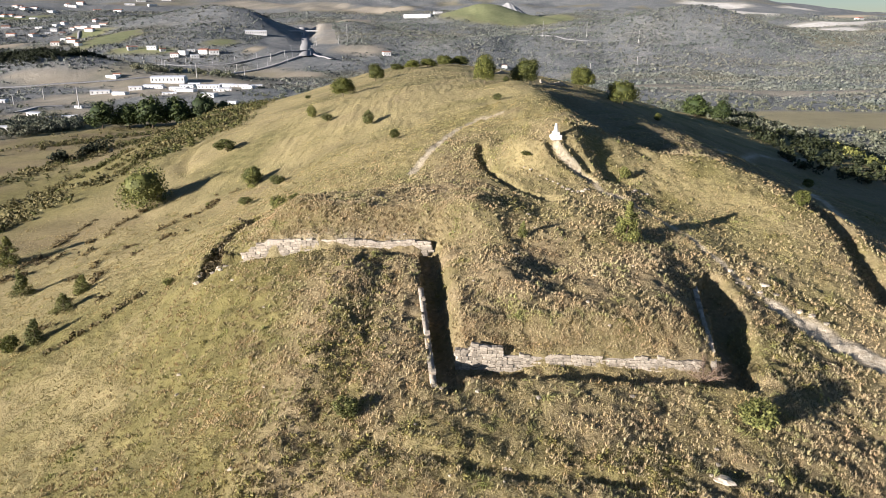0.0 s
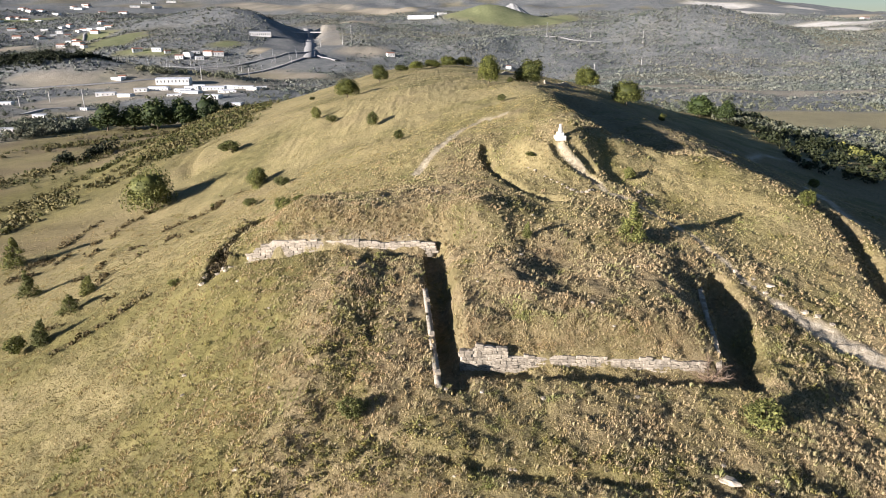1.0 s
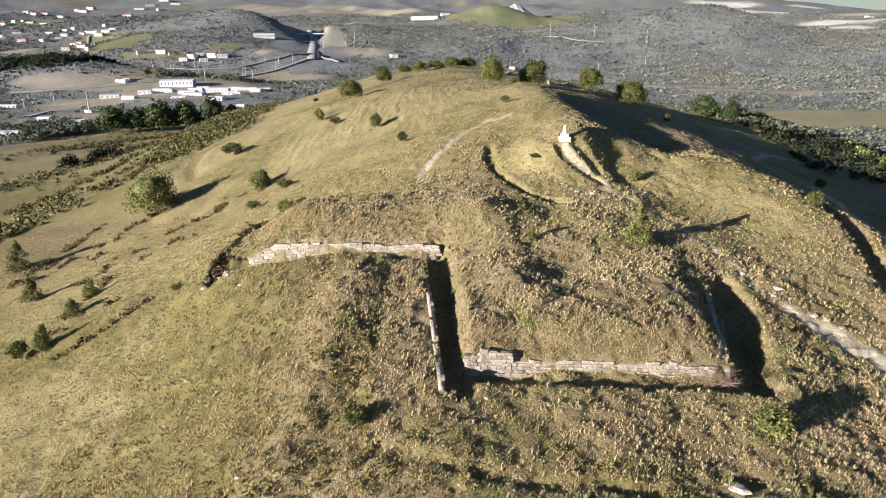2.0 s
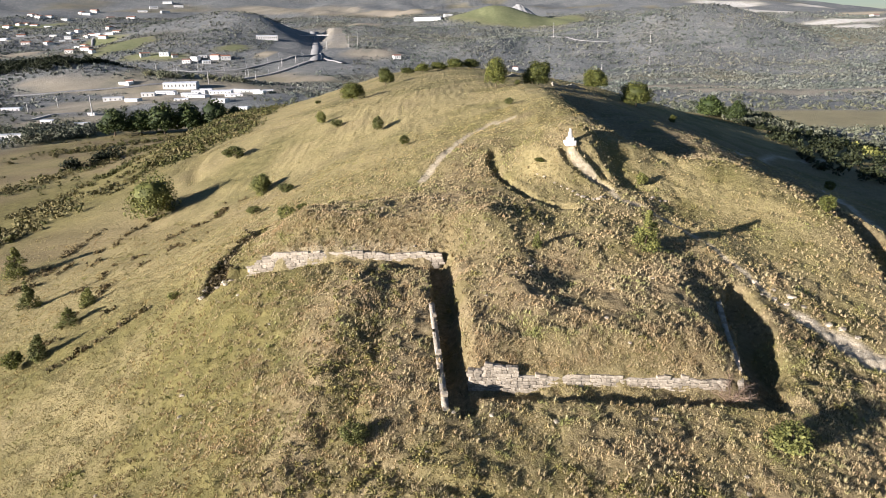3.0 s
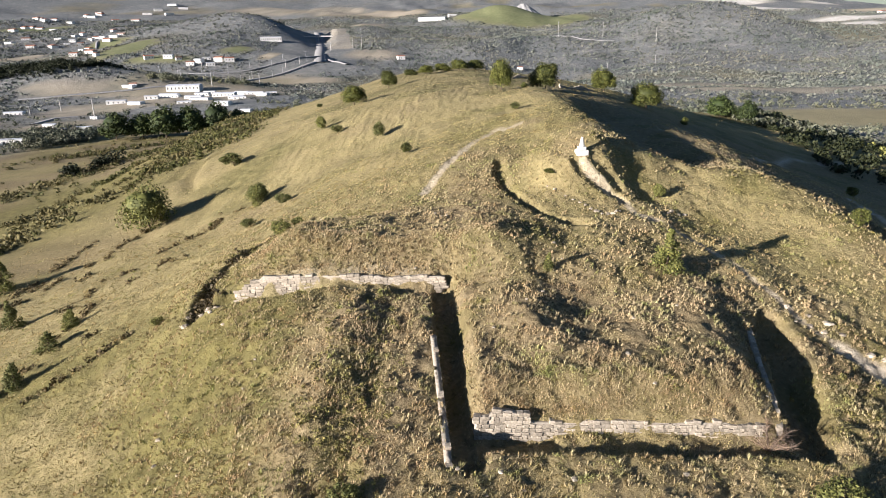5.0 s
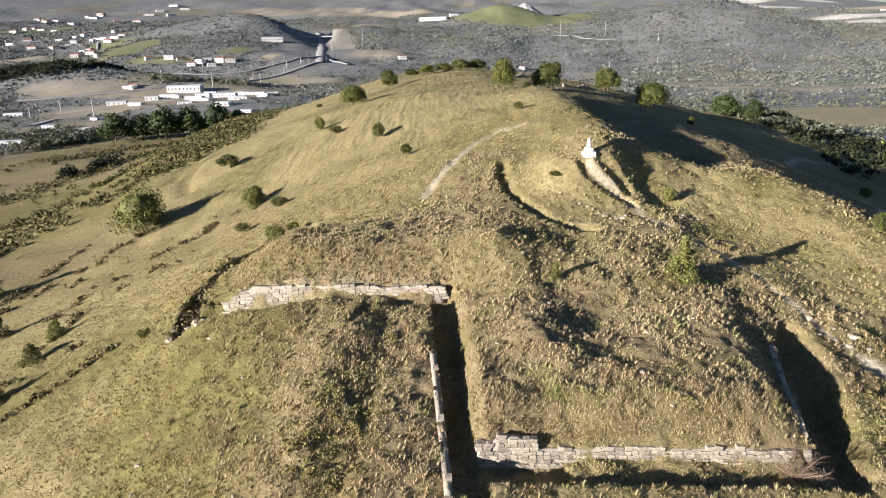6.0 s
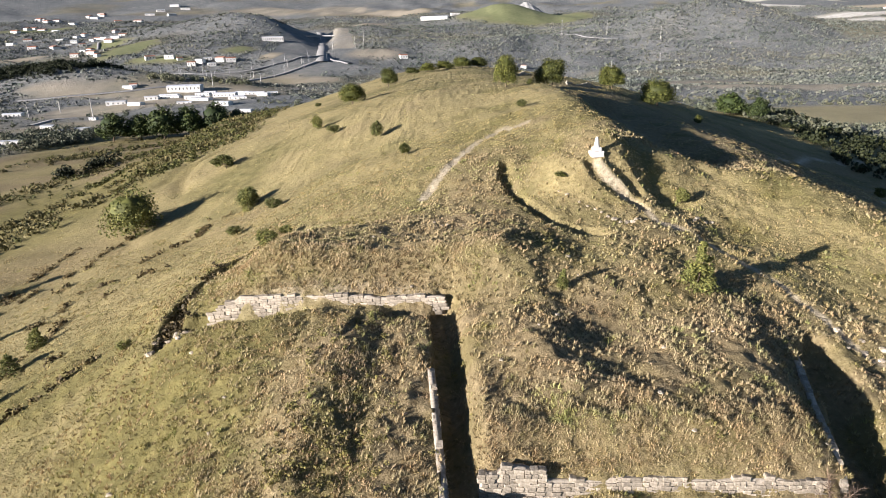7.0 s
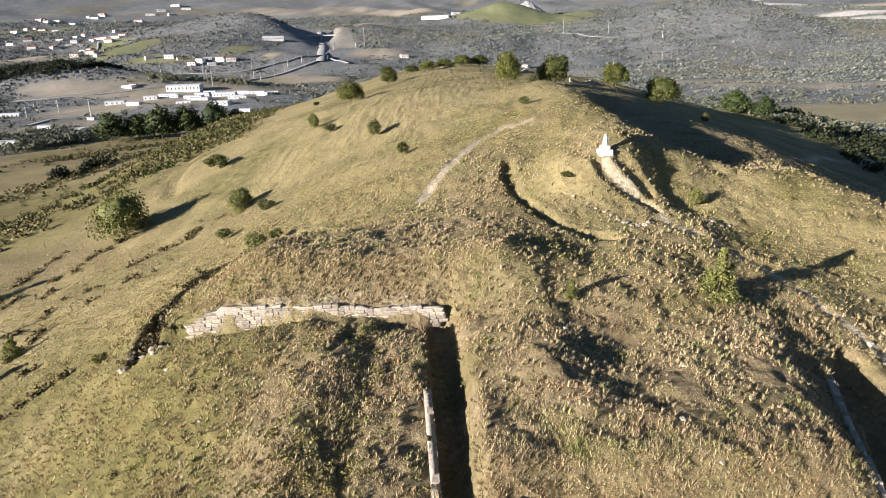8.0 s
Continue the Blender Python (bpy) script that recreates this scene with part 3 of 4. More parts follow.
def masonry(name, label, a, b, top, foot, course, lengths, thick=0.55, seed=1, lean=0.0, limit=330):
    """A wall from a to b whose face looks to the right of that line; top and foot give heights for 0 to 1 along it."""
    rng = random.Random(seed)
    a, b = Vector((*a, 0)), Vector((*b, 0))
    run = (b - a).length
    way = (b - a) / run
    out = Vector((way.y, -way.x, 0))
    n = max(8, int(run / 0.6))
    verts, faces = [], []
    for k in range(n + 1):
        s = k / n
        p = a + way * run * s
        t, f = top(s) - 0.12, foot(s) - 0.5
        back = -0.015 - lean * (t - f - 0.5)
        for off, z in ((-0.015, f), (back, t), (back - thick, t), (-thick, f)):
            verts.append(tuple(p + out * off + Vector((0, 0, z))))
        if k:
            q, r = 4 * (k - 1), 4 * k
            faces += [(q + j, r + j, r + (j + 1) % 4, q + (j + 1) % 4) for j in range(4)]
    faces += [(0, 1, 2, 3), (4 * n + 3, 4 * n + 2, 4 * n + 1, 4 * n)]
    wall = part(name, mesh_of(name, verts, faces, MORTAR))
    tagged(wall, label, "wall", kind="structure")
    turn = math.degrees(math.atan2(way.y, way.x))
    high = max(top(k / 20) - foot(k / 20) for k in range(21))
    rows = int(high / course) + 1
    count = 0
    for r in range(rows):
        s = -rng.uniform(0, lengths[0])
        while s < run and count < limit:
            length = rng.uniform(*lengths) * (1.5 if rng.random() < 0.12 else 1)
            mid = (s + length / 2) / run
            low = foot(min(1, max(0, mid))) + r * course
            if 0 <= mid <= 1 and low + course * rng.uniform(0.3, 0.9) < top(mid) and rng.random() > 0.04:
                h = course * rng.uniform(0.78, 1.12)
                c = a + way * (s + length / 2) + out * (rng.uniform(-0.05, 0.05) - 0.2 - lean * r * course)
                ob = part("stone", rng.choice(BLOCKS), None, wall)
                slope = math.degrees(math.atan2(foot(min(1, mid + 0.02)) - foot(max(0, mid - 0.02)), 0.04 * run))
                ob.matrix_basis = pose(c.x, c.y, low + h / 2, 0, 0, turn) @ pose(0, 0, 0, rng.uniform(-4, 4), -slope + rng.uniform(-4, 4), rng.uniform(-5, 5)) @ Matrix.Diagonal((length * 0.97, 0.5, h, 1))
                count += 1
            s += length
    return wall


def steps(*pairs):
    """A height that jumps from stretch to stretch: pairs of an end (0 to 1) and a height."""
    return lambda s: next((z for end, z in pairs if s <= end), pairs[-1][1])


def line_of(z0, z1):
    return lambda s: z0 + (z1 - z0) * s


# front scarp
foot_front = line_of(40.4, 38.4)
rise = steps((0.05, 2.2), (0.13, 2.65), (0.19, 2.4), (0.37, 1.6), (0.44, 1.85), (0.58, 1.75), (0.75, 1.55), (0.88, 1.6), (1, 1.4))
masonry("wall_front", "pale limestone scarp wall with broken top courses", (1.3, 57.0), (26.8, 59.7), lambda s: foot_front(s) + rise(s), foot_front, 0.35, (0.3, 0.72), seed=4, lean=0.08)
# rear scarp
foot_rear = line_of(42.7, 44.4)
top_rear = steps((0.05, 44.2), (0.09, 45.0), (0.14, 45.5), (0.36, 46.0), (0.7, 46.05), (0.8, 45.8), (1, 45.95))
masonry("wall_rear", "pale limestone scarp wall under a bare bank", (-26.8, 81.6), (-1.6, 81.1), top_rear, foot_rear, 0.36, (0.45, 0.95), seed=8, lean=0.08)
# west counterscarp and east scarp, flush with the ground
def flush(name, label, a, b, deep, course, seed):
    zs = [float(land(a[0] + (b[0] - a[0]) * k / 12, a[1] + (b[1] - a[1]) * k / 12)) for k in range(13)]
    top = lambda s: float(np.interp(s, np.linspace(0, 1, 13), zs)) + 0.25  # noqa: E731
    return masonry(name, label, a, b, top, lambda s: top(s) - deep, course, (0.4, 0.8), seed=seed)


flush("wall_west", "grey limestone counterscarp wall along a shaded ditch", (-0.62, 52.6), (-2.3, 69.0), 2.2, 0.34, 5)
flush("wall_east", "grey limestone scarp wall along a deep shaded ditch", (28.25, 59.9), (30.75, 73.0), 2.6, 0.42, 6)


def ruin(a, b, high, seed):
    """A low tumbled wall on the crest."""
    zs = [float(land(a[0] + (b[0] - a[0]) * k / 12, a[1] + (b[1] - a[1]) * k / 12)) for k in range(13)]
    foot = lambda s: float(np.interp(s, np.linspace(0, 1, 13), zs)) - 0.3  # noqa: E731
    top = lambda s: foot(s) + 0.3 + high * (0.75 + 0.35 * math.sin(9 * s + seed))  # noqa: E731
    return masonry("wall_crest", "low tumbled limestone wall among the pines on the crest", a, b, top, foot, 0.45, (0.6, 1.2), seed=seed, limit=70)


ruin((35, 239), (49, 253), 1.3, 21)
ruin((20, 271), (29, 294), 1.2, 22)


# ---- survey pillar ----
def survey_pillar(x, y):
    z = spot(x, y)
    ob = thing("survey_pillar", "white painted survey pillar on a stepped square plinth", "monument", pose(x, y, z + 0.1, 0, 0, 12) @ Matrix.Scale(0.84, 4))
    bm = bmesh.new()
    box(bm, -0.95, 0.95, -0.95, 0.95, -0.6, 0.35, 0.04)
    part("plinth", bm, WHITEWASH, ob)
    bm = bmesh.new()
    box(bm, -0.62, 0.62, -0.62, 0.62, 0.35, 0.95, 0.05)
    part("base_block", bm, WHITEWASH, ob)
    bm = bmesh.new()
    bmesh.ops.create_cone(bm, cap_ends=True, segments=20, radius1=0.5, radius2=0.26, depth=1.35, matrix=Matrix.Translation((0, 0, 1.62)))
    bmesh.ops.bevel(bm, geom=[e for e in bm.edges if e.is_boundary or len(e.link_faces) == 2 and abs(e.verts[0].co.z - e.verts[1].co.z) < 1e-4], offset=0.03, segments=2, affect="EDGES")
    part("pillar", bm, WHITEWASH, ob)
    bm = bmesh.new()
    bmesh.ops.create_cone(bm, cap_ends=True, segments=20, radius1=0.24, radius2=0.2, depth=0.3, matrix=Matrix.Translation((0, 0, 2.44)))
    part("cap", bm, WHITEWASH, ob)
    return ob


survey_pillar(18.75, 108.4)

# ---- trees and bushes on the hill ----
ROUND = [tree_meshes(20 + k, 9, 9, 0.12, 100, 75, 0.27, PINE, "dome") for k in range(3)]
LOOSE = [tree_meshes(40 + k, 5, 4.6, 0.05, 60, 55, 0.16, SCRUB, "cone") for k in range(3)]
BUSH = [tree_meshes(60 + k, 3, 3.2, 0.02, 45, 48, 0.15, (PINE, SCRUB, PINE, SCRUB)[k], "round") for k in range(4)]
BROAD = [tree_meshes(90 + k, 9, 12, 0.04, 75, 60, 0.3, SCRUB, "dome") for k in range(2)]
SHADY = [tree_meshes(80 + k, 16, 17, 0.1, 55, 60, 0.8, DARK_PINE, "dome") for k in range(2)]


def grow(name, label, category, meshes, own_h, own_w, rows, group, seed):
    rng = random.Random(seed)
    for x, y, h, w in rows:
        s = w / own_w
        plant(name, label, category, rng.choice(meshes), x, y, s, rng.uniform(0, 360), (h / own_h) / s, group)


grow("stone_pine", "umbrella pine with a dense rounded green crown", "tree", ROUND, 9, 9,
     [(13.2, 212, 10.3, 8), (27.3, 219, 9.6, 10.3), (57, 272, 9.5, 11.5), (65, 240, 9.7, 13), (-37, 247, 8, 10.5), (-30.5, 304, 8.7, 8), (-16, 345, 5, 9), (-8, 352, 5, 10), (1, 348, 6, 10), (9, 356, 6, 11), (-24, 350, 4, 8)], "pines on the crest", 1)
grow("young_pine", "loose feathery young pine on dry grass", "tree", LOOSE, 5, 4.6,
     [(24.3, 81.8, 5.6, 5.2), (-46.5, 155.8, 4.8, 4.4), (-60.7, 101.8, 3.6, 4.4), (-78.7, 112.7, 5.8, 5.3), (-97.8, 137.8, 7.2, 7), (10.5, 81.5, 2.4, 1.9), (-59.5, 93.8, 3.1, 4.6), (-59.4, 85.7, 4.3, 4.1)], "young pines", 2)
grow("young_pine", "broad loose many-stemmed pine on the dry slope", "tree", BROAD, 9, 12,
     [(-78.4, 166.5, 11.5, 14.5), (-47.4, 159.5, 5.2, 6.5)], "young pines", 6)
grow("bush", "small green bush on the dry slope", "bush", BUSH, 3, 3.2,
     [(-41.5, 209, 4.6, 4), (-34.8, 198, 2.5, 4.4), (-20, 175.7, 4.5, 3.6), (-10.9, 145.5, 2.5, 2.8), (-66.7, 199.8, 4.5, 7.9), (-29, 111, 2.9, 3.6), (-26.4, 113.5, 2.1, 2.4), (-40.5, 130.6, 2, 3.5),
      (-38.2, 146.8, 2.4, 3.9), (-39.3, 86.6, 1.4, 1.9), (29.9, 106.0, 2.4, 2.4), (71.9, 220.5, 3.1, 3), (94.2, 164.7, 2.9, 3.2), (56.3, 98.7, 3, 2.9)], "bushes on the hill", 3)
grow("bush", "low green bush among heath tussocks", "bush", BUSH, 3, 3.2,
     [(-8.4, 49, 2, 2.6), (29.1, 51.7, 3.3, 4.1), (-62.7, 84.8, 3.1, 3.3), (13.1, 159.3, 2, 2.5), (-64.9, 318.8, 2, 3.8), (18.3, 194.5, 2, 2.3), (13.7, 106.2, 0.8, 2.1), (-56, 150.9, 1.1, 1.9)], "low bushes", 4)
grow("dark_pine", "broad dark pine at the foot of the hill", "tree", SHADY, 16, 17,
     [(-260, 500, 22, 25), (-243, 508, 20, 24), (-224, 506, 25, 26), (-208, 515, 24, 25), (-190, 520, 25, 24), (-222, 548, 17, 22), (-176, 532, 18, 20), (149.6, 390.6, 13.8, 18.4), (158, 374, 12.3, 11.3)], "dark pines below the hill", 5)


# ---- stones and the bare shrub ----
def boulder(name, label, x, y, size, seed, turn=0.0, flat=0.7, long=1.3):
    rng = random.Random(seed)
    bm = bmesh.new()
    bmesh.ops.create_icosphere(bm, subdivisions=2, radius=0.5)
    for v in bm.verts:
        v.co *= 1 + 0.6 * noise.noise(v.co * 2.6 + Vector((seed, 0, 0))) + rng.uniform(-0.04, 0.04)
        v.co.z = max(v.co.z, -0.32)
    ob = part(name, bm, ROCK)
    ob.matrix_basis = pose(x, y, spot(x, y) + size * flat * 0.22, 0, 0, turn) @ Matrix.Diagonal((size * long, size, size * flat, 1))
    return tagged(ob, label, "rock", "stones on the hill")


boulder("boulder", "large pale limestone boulder lying in heath", 23.1, 44.6, 0.95, 2, -25, 0.6, 1.7)
for k, (x, y, s) in enumerate([(38.4, 76.2, 1.3), (39.6, 75.2, 1.0), (37.2, 78.8, 1.2), (36.3, 79.9, 0.8), (40.6, 76.5, 1.5), (41.8, 75.5, 1.1), (37.0, 76.4, 0.7), (39.0, 77.6, 0.9), (43.6, 73.2, 1.4), (44.9, 72.4, 1.2), (46.2, 71.4, 1.0)]):
    boulder("rock", "weathered limestone rock beside the footpath", x, y, s * 0.6, 10 + k, 40 * k, 0.55)
for k, (x, y, s) in enumerate([(17.4, 100.6, 0.6), (18.0, 99.8, 0.6), (18.6, 99.0, 0.7), (19.3, 98.2, 0.9), (20.0, 97.8, 0.8), (20.7, 97.7, 0.9), (21.4, 97.8, 0.8), (22.0, 98.1, 0.7), (22.6, 98.5, 0.6), (15.6, 102.3, 0.5), (14.2, 103.6, 0.6), (13.2, 104.6, 0.5), (16.5, 101.5, 0.5), (30.6, 101.2, 0.9), (31.6, 100.8, 0.8), (32.6, 101.4, 0.7), (30.0, 100.2, 0.6)]):
    boulder("rock", "small pale rock on the old mound", x, y, s * 0.7, 30 + k, 57 * k)
_r = random.Random(9)
for k in range(60):
    x, y = _r.uniform(-34, 30), _r.uniform(42, 100)
    boulder("loose_stone", "loose white stone in the grass", x, y, _r.uniform(0.2, 0.5), 60 + k, 33 * k, 0.6, 1.2)
for k in range(16):
    boulder("loose_stone", "fallen wall stone at the ditch edge", -30.5 + _r.uniform(-1.8, 2.6), 79.0 + _r.uniform(-1.2, 1.6), _r.uniform(0.3, 0.7), 140 + k, 33 * k, 0.6, 1.3)


def bare_shrub(x, y, h, w):
    ob = thing("bare_shrub", "leafless pinkish-grey shrub at the end of the wall", "shrub", pose(x, y, spot(x, y) - 0.1))
    rng = random.Random(4)
    for k in range(14):
        a, r = rng.uniform(0, 6.283), rng.uniform(0.5, 1.0) * w / 2
        tip = Vector((math.cos(a) * r, math.sin(a) * r, h * rng.uniform(0.6, 1.0)))
        verts, faces = tube([(0, 0, 0), tuple(tip * 0.5 + Vector((0, 0, 0.15))), tuple(tip)], [0.05, 0.03, 0.012], 4)
        for _ in range(26):
            s = tip * rng.uniform(0.35, 1.0)
            d = Vector((rng.gauss(0, 1), rng.gauss(0, 1), rng.uniform(0.1, 1.2))).normalized() * rng.uniform(0.4, 0.9)
            v, f = tube([tuple(s), tuple(s + d)], [0.014, 0.006], 3)
            faces += [tuple(i + len(verts) for i in q) for q in f]
            verts += v
        part("branch", mesh_of("branch", verts, faces, TWIG), None, ob)
    return ob


bare_shrub(26.4, 58.2, 2.2, 4.4)


# ---- the valley and the land beyond ----

def scatter_leafy(name, label, x, y, width, tall, material, seed, per, leaf, kind_word, lobes=4):
    """Bushes of loose leaf blades, joined."""
    rng = np.random.default_rng(seed)
    n = len(x)
    z = ground(x, y)
    at = np.repeat(np.stack([x, y, z + width * tall * 0.35], 1), lobes, 0) + rng.normal(size=(n * lobes, 3)) * np.repeat(width, lobes)[:, None] * ((0.22, 0.22, 0.14) if lobes > 1 else (0, 0, 0))
    v, f = leaves(rng, at, np.repeat(width * (0.3 if lobes > 1 else 0.42), lobes), per, 1.0, tall)
    size = np.repeat(width * leaf, lobes * per)[:, None, None]
    v = v.reshape(-1, 4, 3)
    mid = v.mean(1, keepdims=True)
    return tagged(new(name, mesh_of(name, (mid + (v - mid) * size).reshape(-1, 3), f, material)), label, kind_word, kind="stuff")


# Far woods and scrub: aerial haze is put into these two grey-blue leaf colours.
HAZY_WOOD = leaf_material("far_woods", (0.105, 0.124, 0.12), (0.185, 0.203, 0.19), 0.006, 0.05)
HAZY_SCRUB = leaf_material("far_scrub", (0.12, 0.128, 0.118), (0.2, 0.2, 0.182), 0.006, 0.05)
# Near-black leaves of dark trees; also paints shade on spur and hill foot.
DARK_SHADE_LEAF = leaf_material("dark_shade_leaves", (0.014, 0.02, 0.01), (0.042, 0.052, 0.022))
TRACK_SCRUB = leaf_material("track_scrub", (0.06, 0.048, 0.025), (0.15, 0.12, 0.06))
FAR_NEAR = leaf_material("valley_leaves", (0.085, 0.102, 0.075), (0.20, 0.215, 0.16), 0.02)
MID_SCRUB = leaf_material("slope_scrub", (0.10, 0.098, 0.036), (0.27, 0.235, 0.105))
ASPHALT = simple("worn_asphalt", (0.2, 0.2, 0.2), (0.32, 0.315, 0.305), 0.3, 0.9, 0.0)
WALL_WHITE = simple("white_render", (0.62, 0.61, 0.58), (0.8, 0.79, 0.76), 0.3, 0.85, 0.0, per_object=0.15)
ROOF_PALE = simple("pale_sheet_roof", (0.50, 0.52, 0.55), (0.72, 0.74, 0.77), 0.2, 0.5, 0.0, per_object=0.25)
ROOF_TILE = simple("clay_roof", (0.24, 0.10, 0.06), (0.40, 0.20, 0.13), 0.5, 0.85, 0.0, per_object=0.2)
PANE = simple("dark_window", (0.03, 0.035, 0.04), (0.07, 0.075, 0.08), 1.0, 0.2, 0.0)
CONCRETE = simple("concrete", (0.36, 0.35, 0.33), (0.55, 0.54, 0.51), 0.5, 0.85, 0.0)
STEEL = simple("galvanised_steel", (0.5, 0.5, 0.5), (0.68, 0.68, 0.68), 2.0, 0.5, 0.0)
SPOIL = simple("crushed_stone", (0.24, 0.24, 0.235), (0.38, 0.375, 0.36), 0.08, 0.95, 0.3, 1.0)


FLANK_GREEN = leaf_material("flank_scrub_leaves", (0.06, 0.07, 0.02), (0.18, 0.18, 0.055))
# Scrub over the western flank: line, half width.
SCRUB_BELTS = [
    ([(-205, 660), (-160, 520), (-128, 400), (-119, 320), (-108, 262)], 26),
    ([(-124, 166), (-123, 185), (-122, 203), (-111, 212), (-103, 226), (-101, 240)], 8),
    ([(-214, 307), (-205, 345), (-196, 385), (-178, 412), (-165, 430)], 13),
    ([(-176, 262), (-168, 300), (-158, 345), (-140, 372)], 9),
    ([(-262, 420), (-230, 455), (-190, 480)], 12),
]
# Trees in the valley: line, half width, how many, least and greatest size.
TREE_BELTS = [
    ([(-205, 345), (-203, 365), (-198, 385)], 9, 16, 5, 9.5, DARK_SHADE_LEAF, "dark round trees on the lower flank"),
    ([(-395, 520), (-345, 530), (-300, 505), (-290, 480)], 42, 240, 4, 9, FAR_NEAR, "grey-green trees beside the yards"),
    # the spur's shade is painted into these trees' leaf colour
    ([(-660, 975), (-600, 985), (-520, 1010)], 44, 420, 6, 13, DARK_SHADE_LEAF, "dark wood on a spur, with its shade put into the leaf colour"),
    ([(-440, 960), (-370, 985), (-300, 990)], 12, 46, 6, 11, FAR_NEAR, "row of trees along the valley road"),
]


# old sheep tracks over the western slope
SHEEP_TRACKS = [
    [(-88.8, 132.7), (-92.0, 147.2), (-91.1, 163.1), (-93.5, 174.2)],
    [(-79.0, 135.7), (-80.0, 141.4), (-80.3, 156.2), (-77.1, 164.1)],
    [(-60.7, 93.4), (-61.3, 111.2), (-60.0, 122.5), (-54.0, 131.3)],
    [(-67.4, 129.2), (-63.0, 140.6), (-57.4, 147.1), (-51.6, 159.5)],
    [(-91.4, 125.0), (-92.7, 139.1), (-93.8, 153.0)],
    [(-55.7, 79.0), (-50.5, 83.2), (-43.5, 88.5)],
    [(-59.4, 129.3), (-54.8, 136.7), (-50.7, 147.5)],
    [(-90, 126), (-86, 131), (-86, 140), (-83, 148)],
    [(-71, 103), (-70, 110), (-68, 118), (-72, 131)],
    [(-54, 124), (-51, 129), (-54, 145), (-57, 161)],
    [(-63, 89), (-58, 90), (-54, 92), (-52, 95)],
]


def open_land(x, y):
    """Where no wood grows: fields, bare ground, roads and yards (0 to 1)."""
    bare = np.zeros_like(x)
    for cx, cy, rx, ry, _ in PATCHES:
        bare = np.maximum(bare, blob(x, y, cx, cy, rx, ry, 0.15))
    for line, half in ROADS:
        d, _, _ = along(x, y, line)
        bare = np.maximum(bare, d < half + 6)
    d, s, side = along(x, y, CUTTING)
    return np.maximum(bare, d < np.where(side > 0, 70, 95))


def woods():
    rng = np.random.default_rng(11)
    n = 230000
    turn, far = rng.uniform(-0.7, 0.7, n), 380 + 2700 * rng.uniform(0, 1, n) ** 1.45
    x, y = far * np.sin(turn), far * np.cos(turn)
    thick = rough(x, y, 190.0, 4) + 0.35 * rough(x, y, 45.0, 2)
    keep = (rng.uniform(0, 1, n) < ease(0.92 + 1.0 * thick)) & (open_land(x, y) < 0.4)
    keep &= (np.hypot(x + 10, (y - 250) * 0.45) > 175) | (hill(x, y) < 9)
    keep &= ~((x > -340) & (x < -60) & (y < 570))
    keep &= ~((x > -500) & (x < -180) & (y < 1010)) | (rng.uniform(0, 1, n) < 0.3)
    x, y, far = x[keep], y[keep], far[keep]
    w = (1.6 + 5.0 * rng.uniform(0, 1, len(x)) ** 2) * (0.7 + far / 2800)
    close = far < 800
    pick = close & (rng.uniform(0, 1, len(x)) < np.where(far < 560, 0.3, 0.2))
    scatter_leafy("valley_trees", "grey-green trees and bushes in the valley", x[pick], y[pick], w[pick] * 1.15, 0.8, FAR_NEAR, 14, 6, 0.24, "woods")
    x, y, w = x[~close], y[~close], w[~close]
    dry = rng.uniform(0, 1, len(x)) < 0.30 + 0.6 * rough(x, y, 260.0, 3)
    scatter_leafy("far_woods", "green woods and maquis over the far hills, greyed by haze put into the colour", x[~dry], y[~dry], w[~dry] * 0.85, 0.6, HAZY_WOOD, 12, 4, 0.5, "woods", 1)
    scatter_leafy("far_scrub", "dry brown scrub over the valley sides, greyed by haze put into the colour", x[dry], y[dry], w[dry] * 0.6, 0.5, HAZY_SCRUB, 13, 4, 0.5, "scrub", 1)


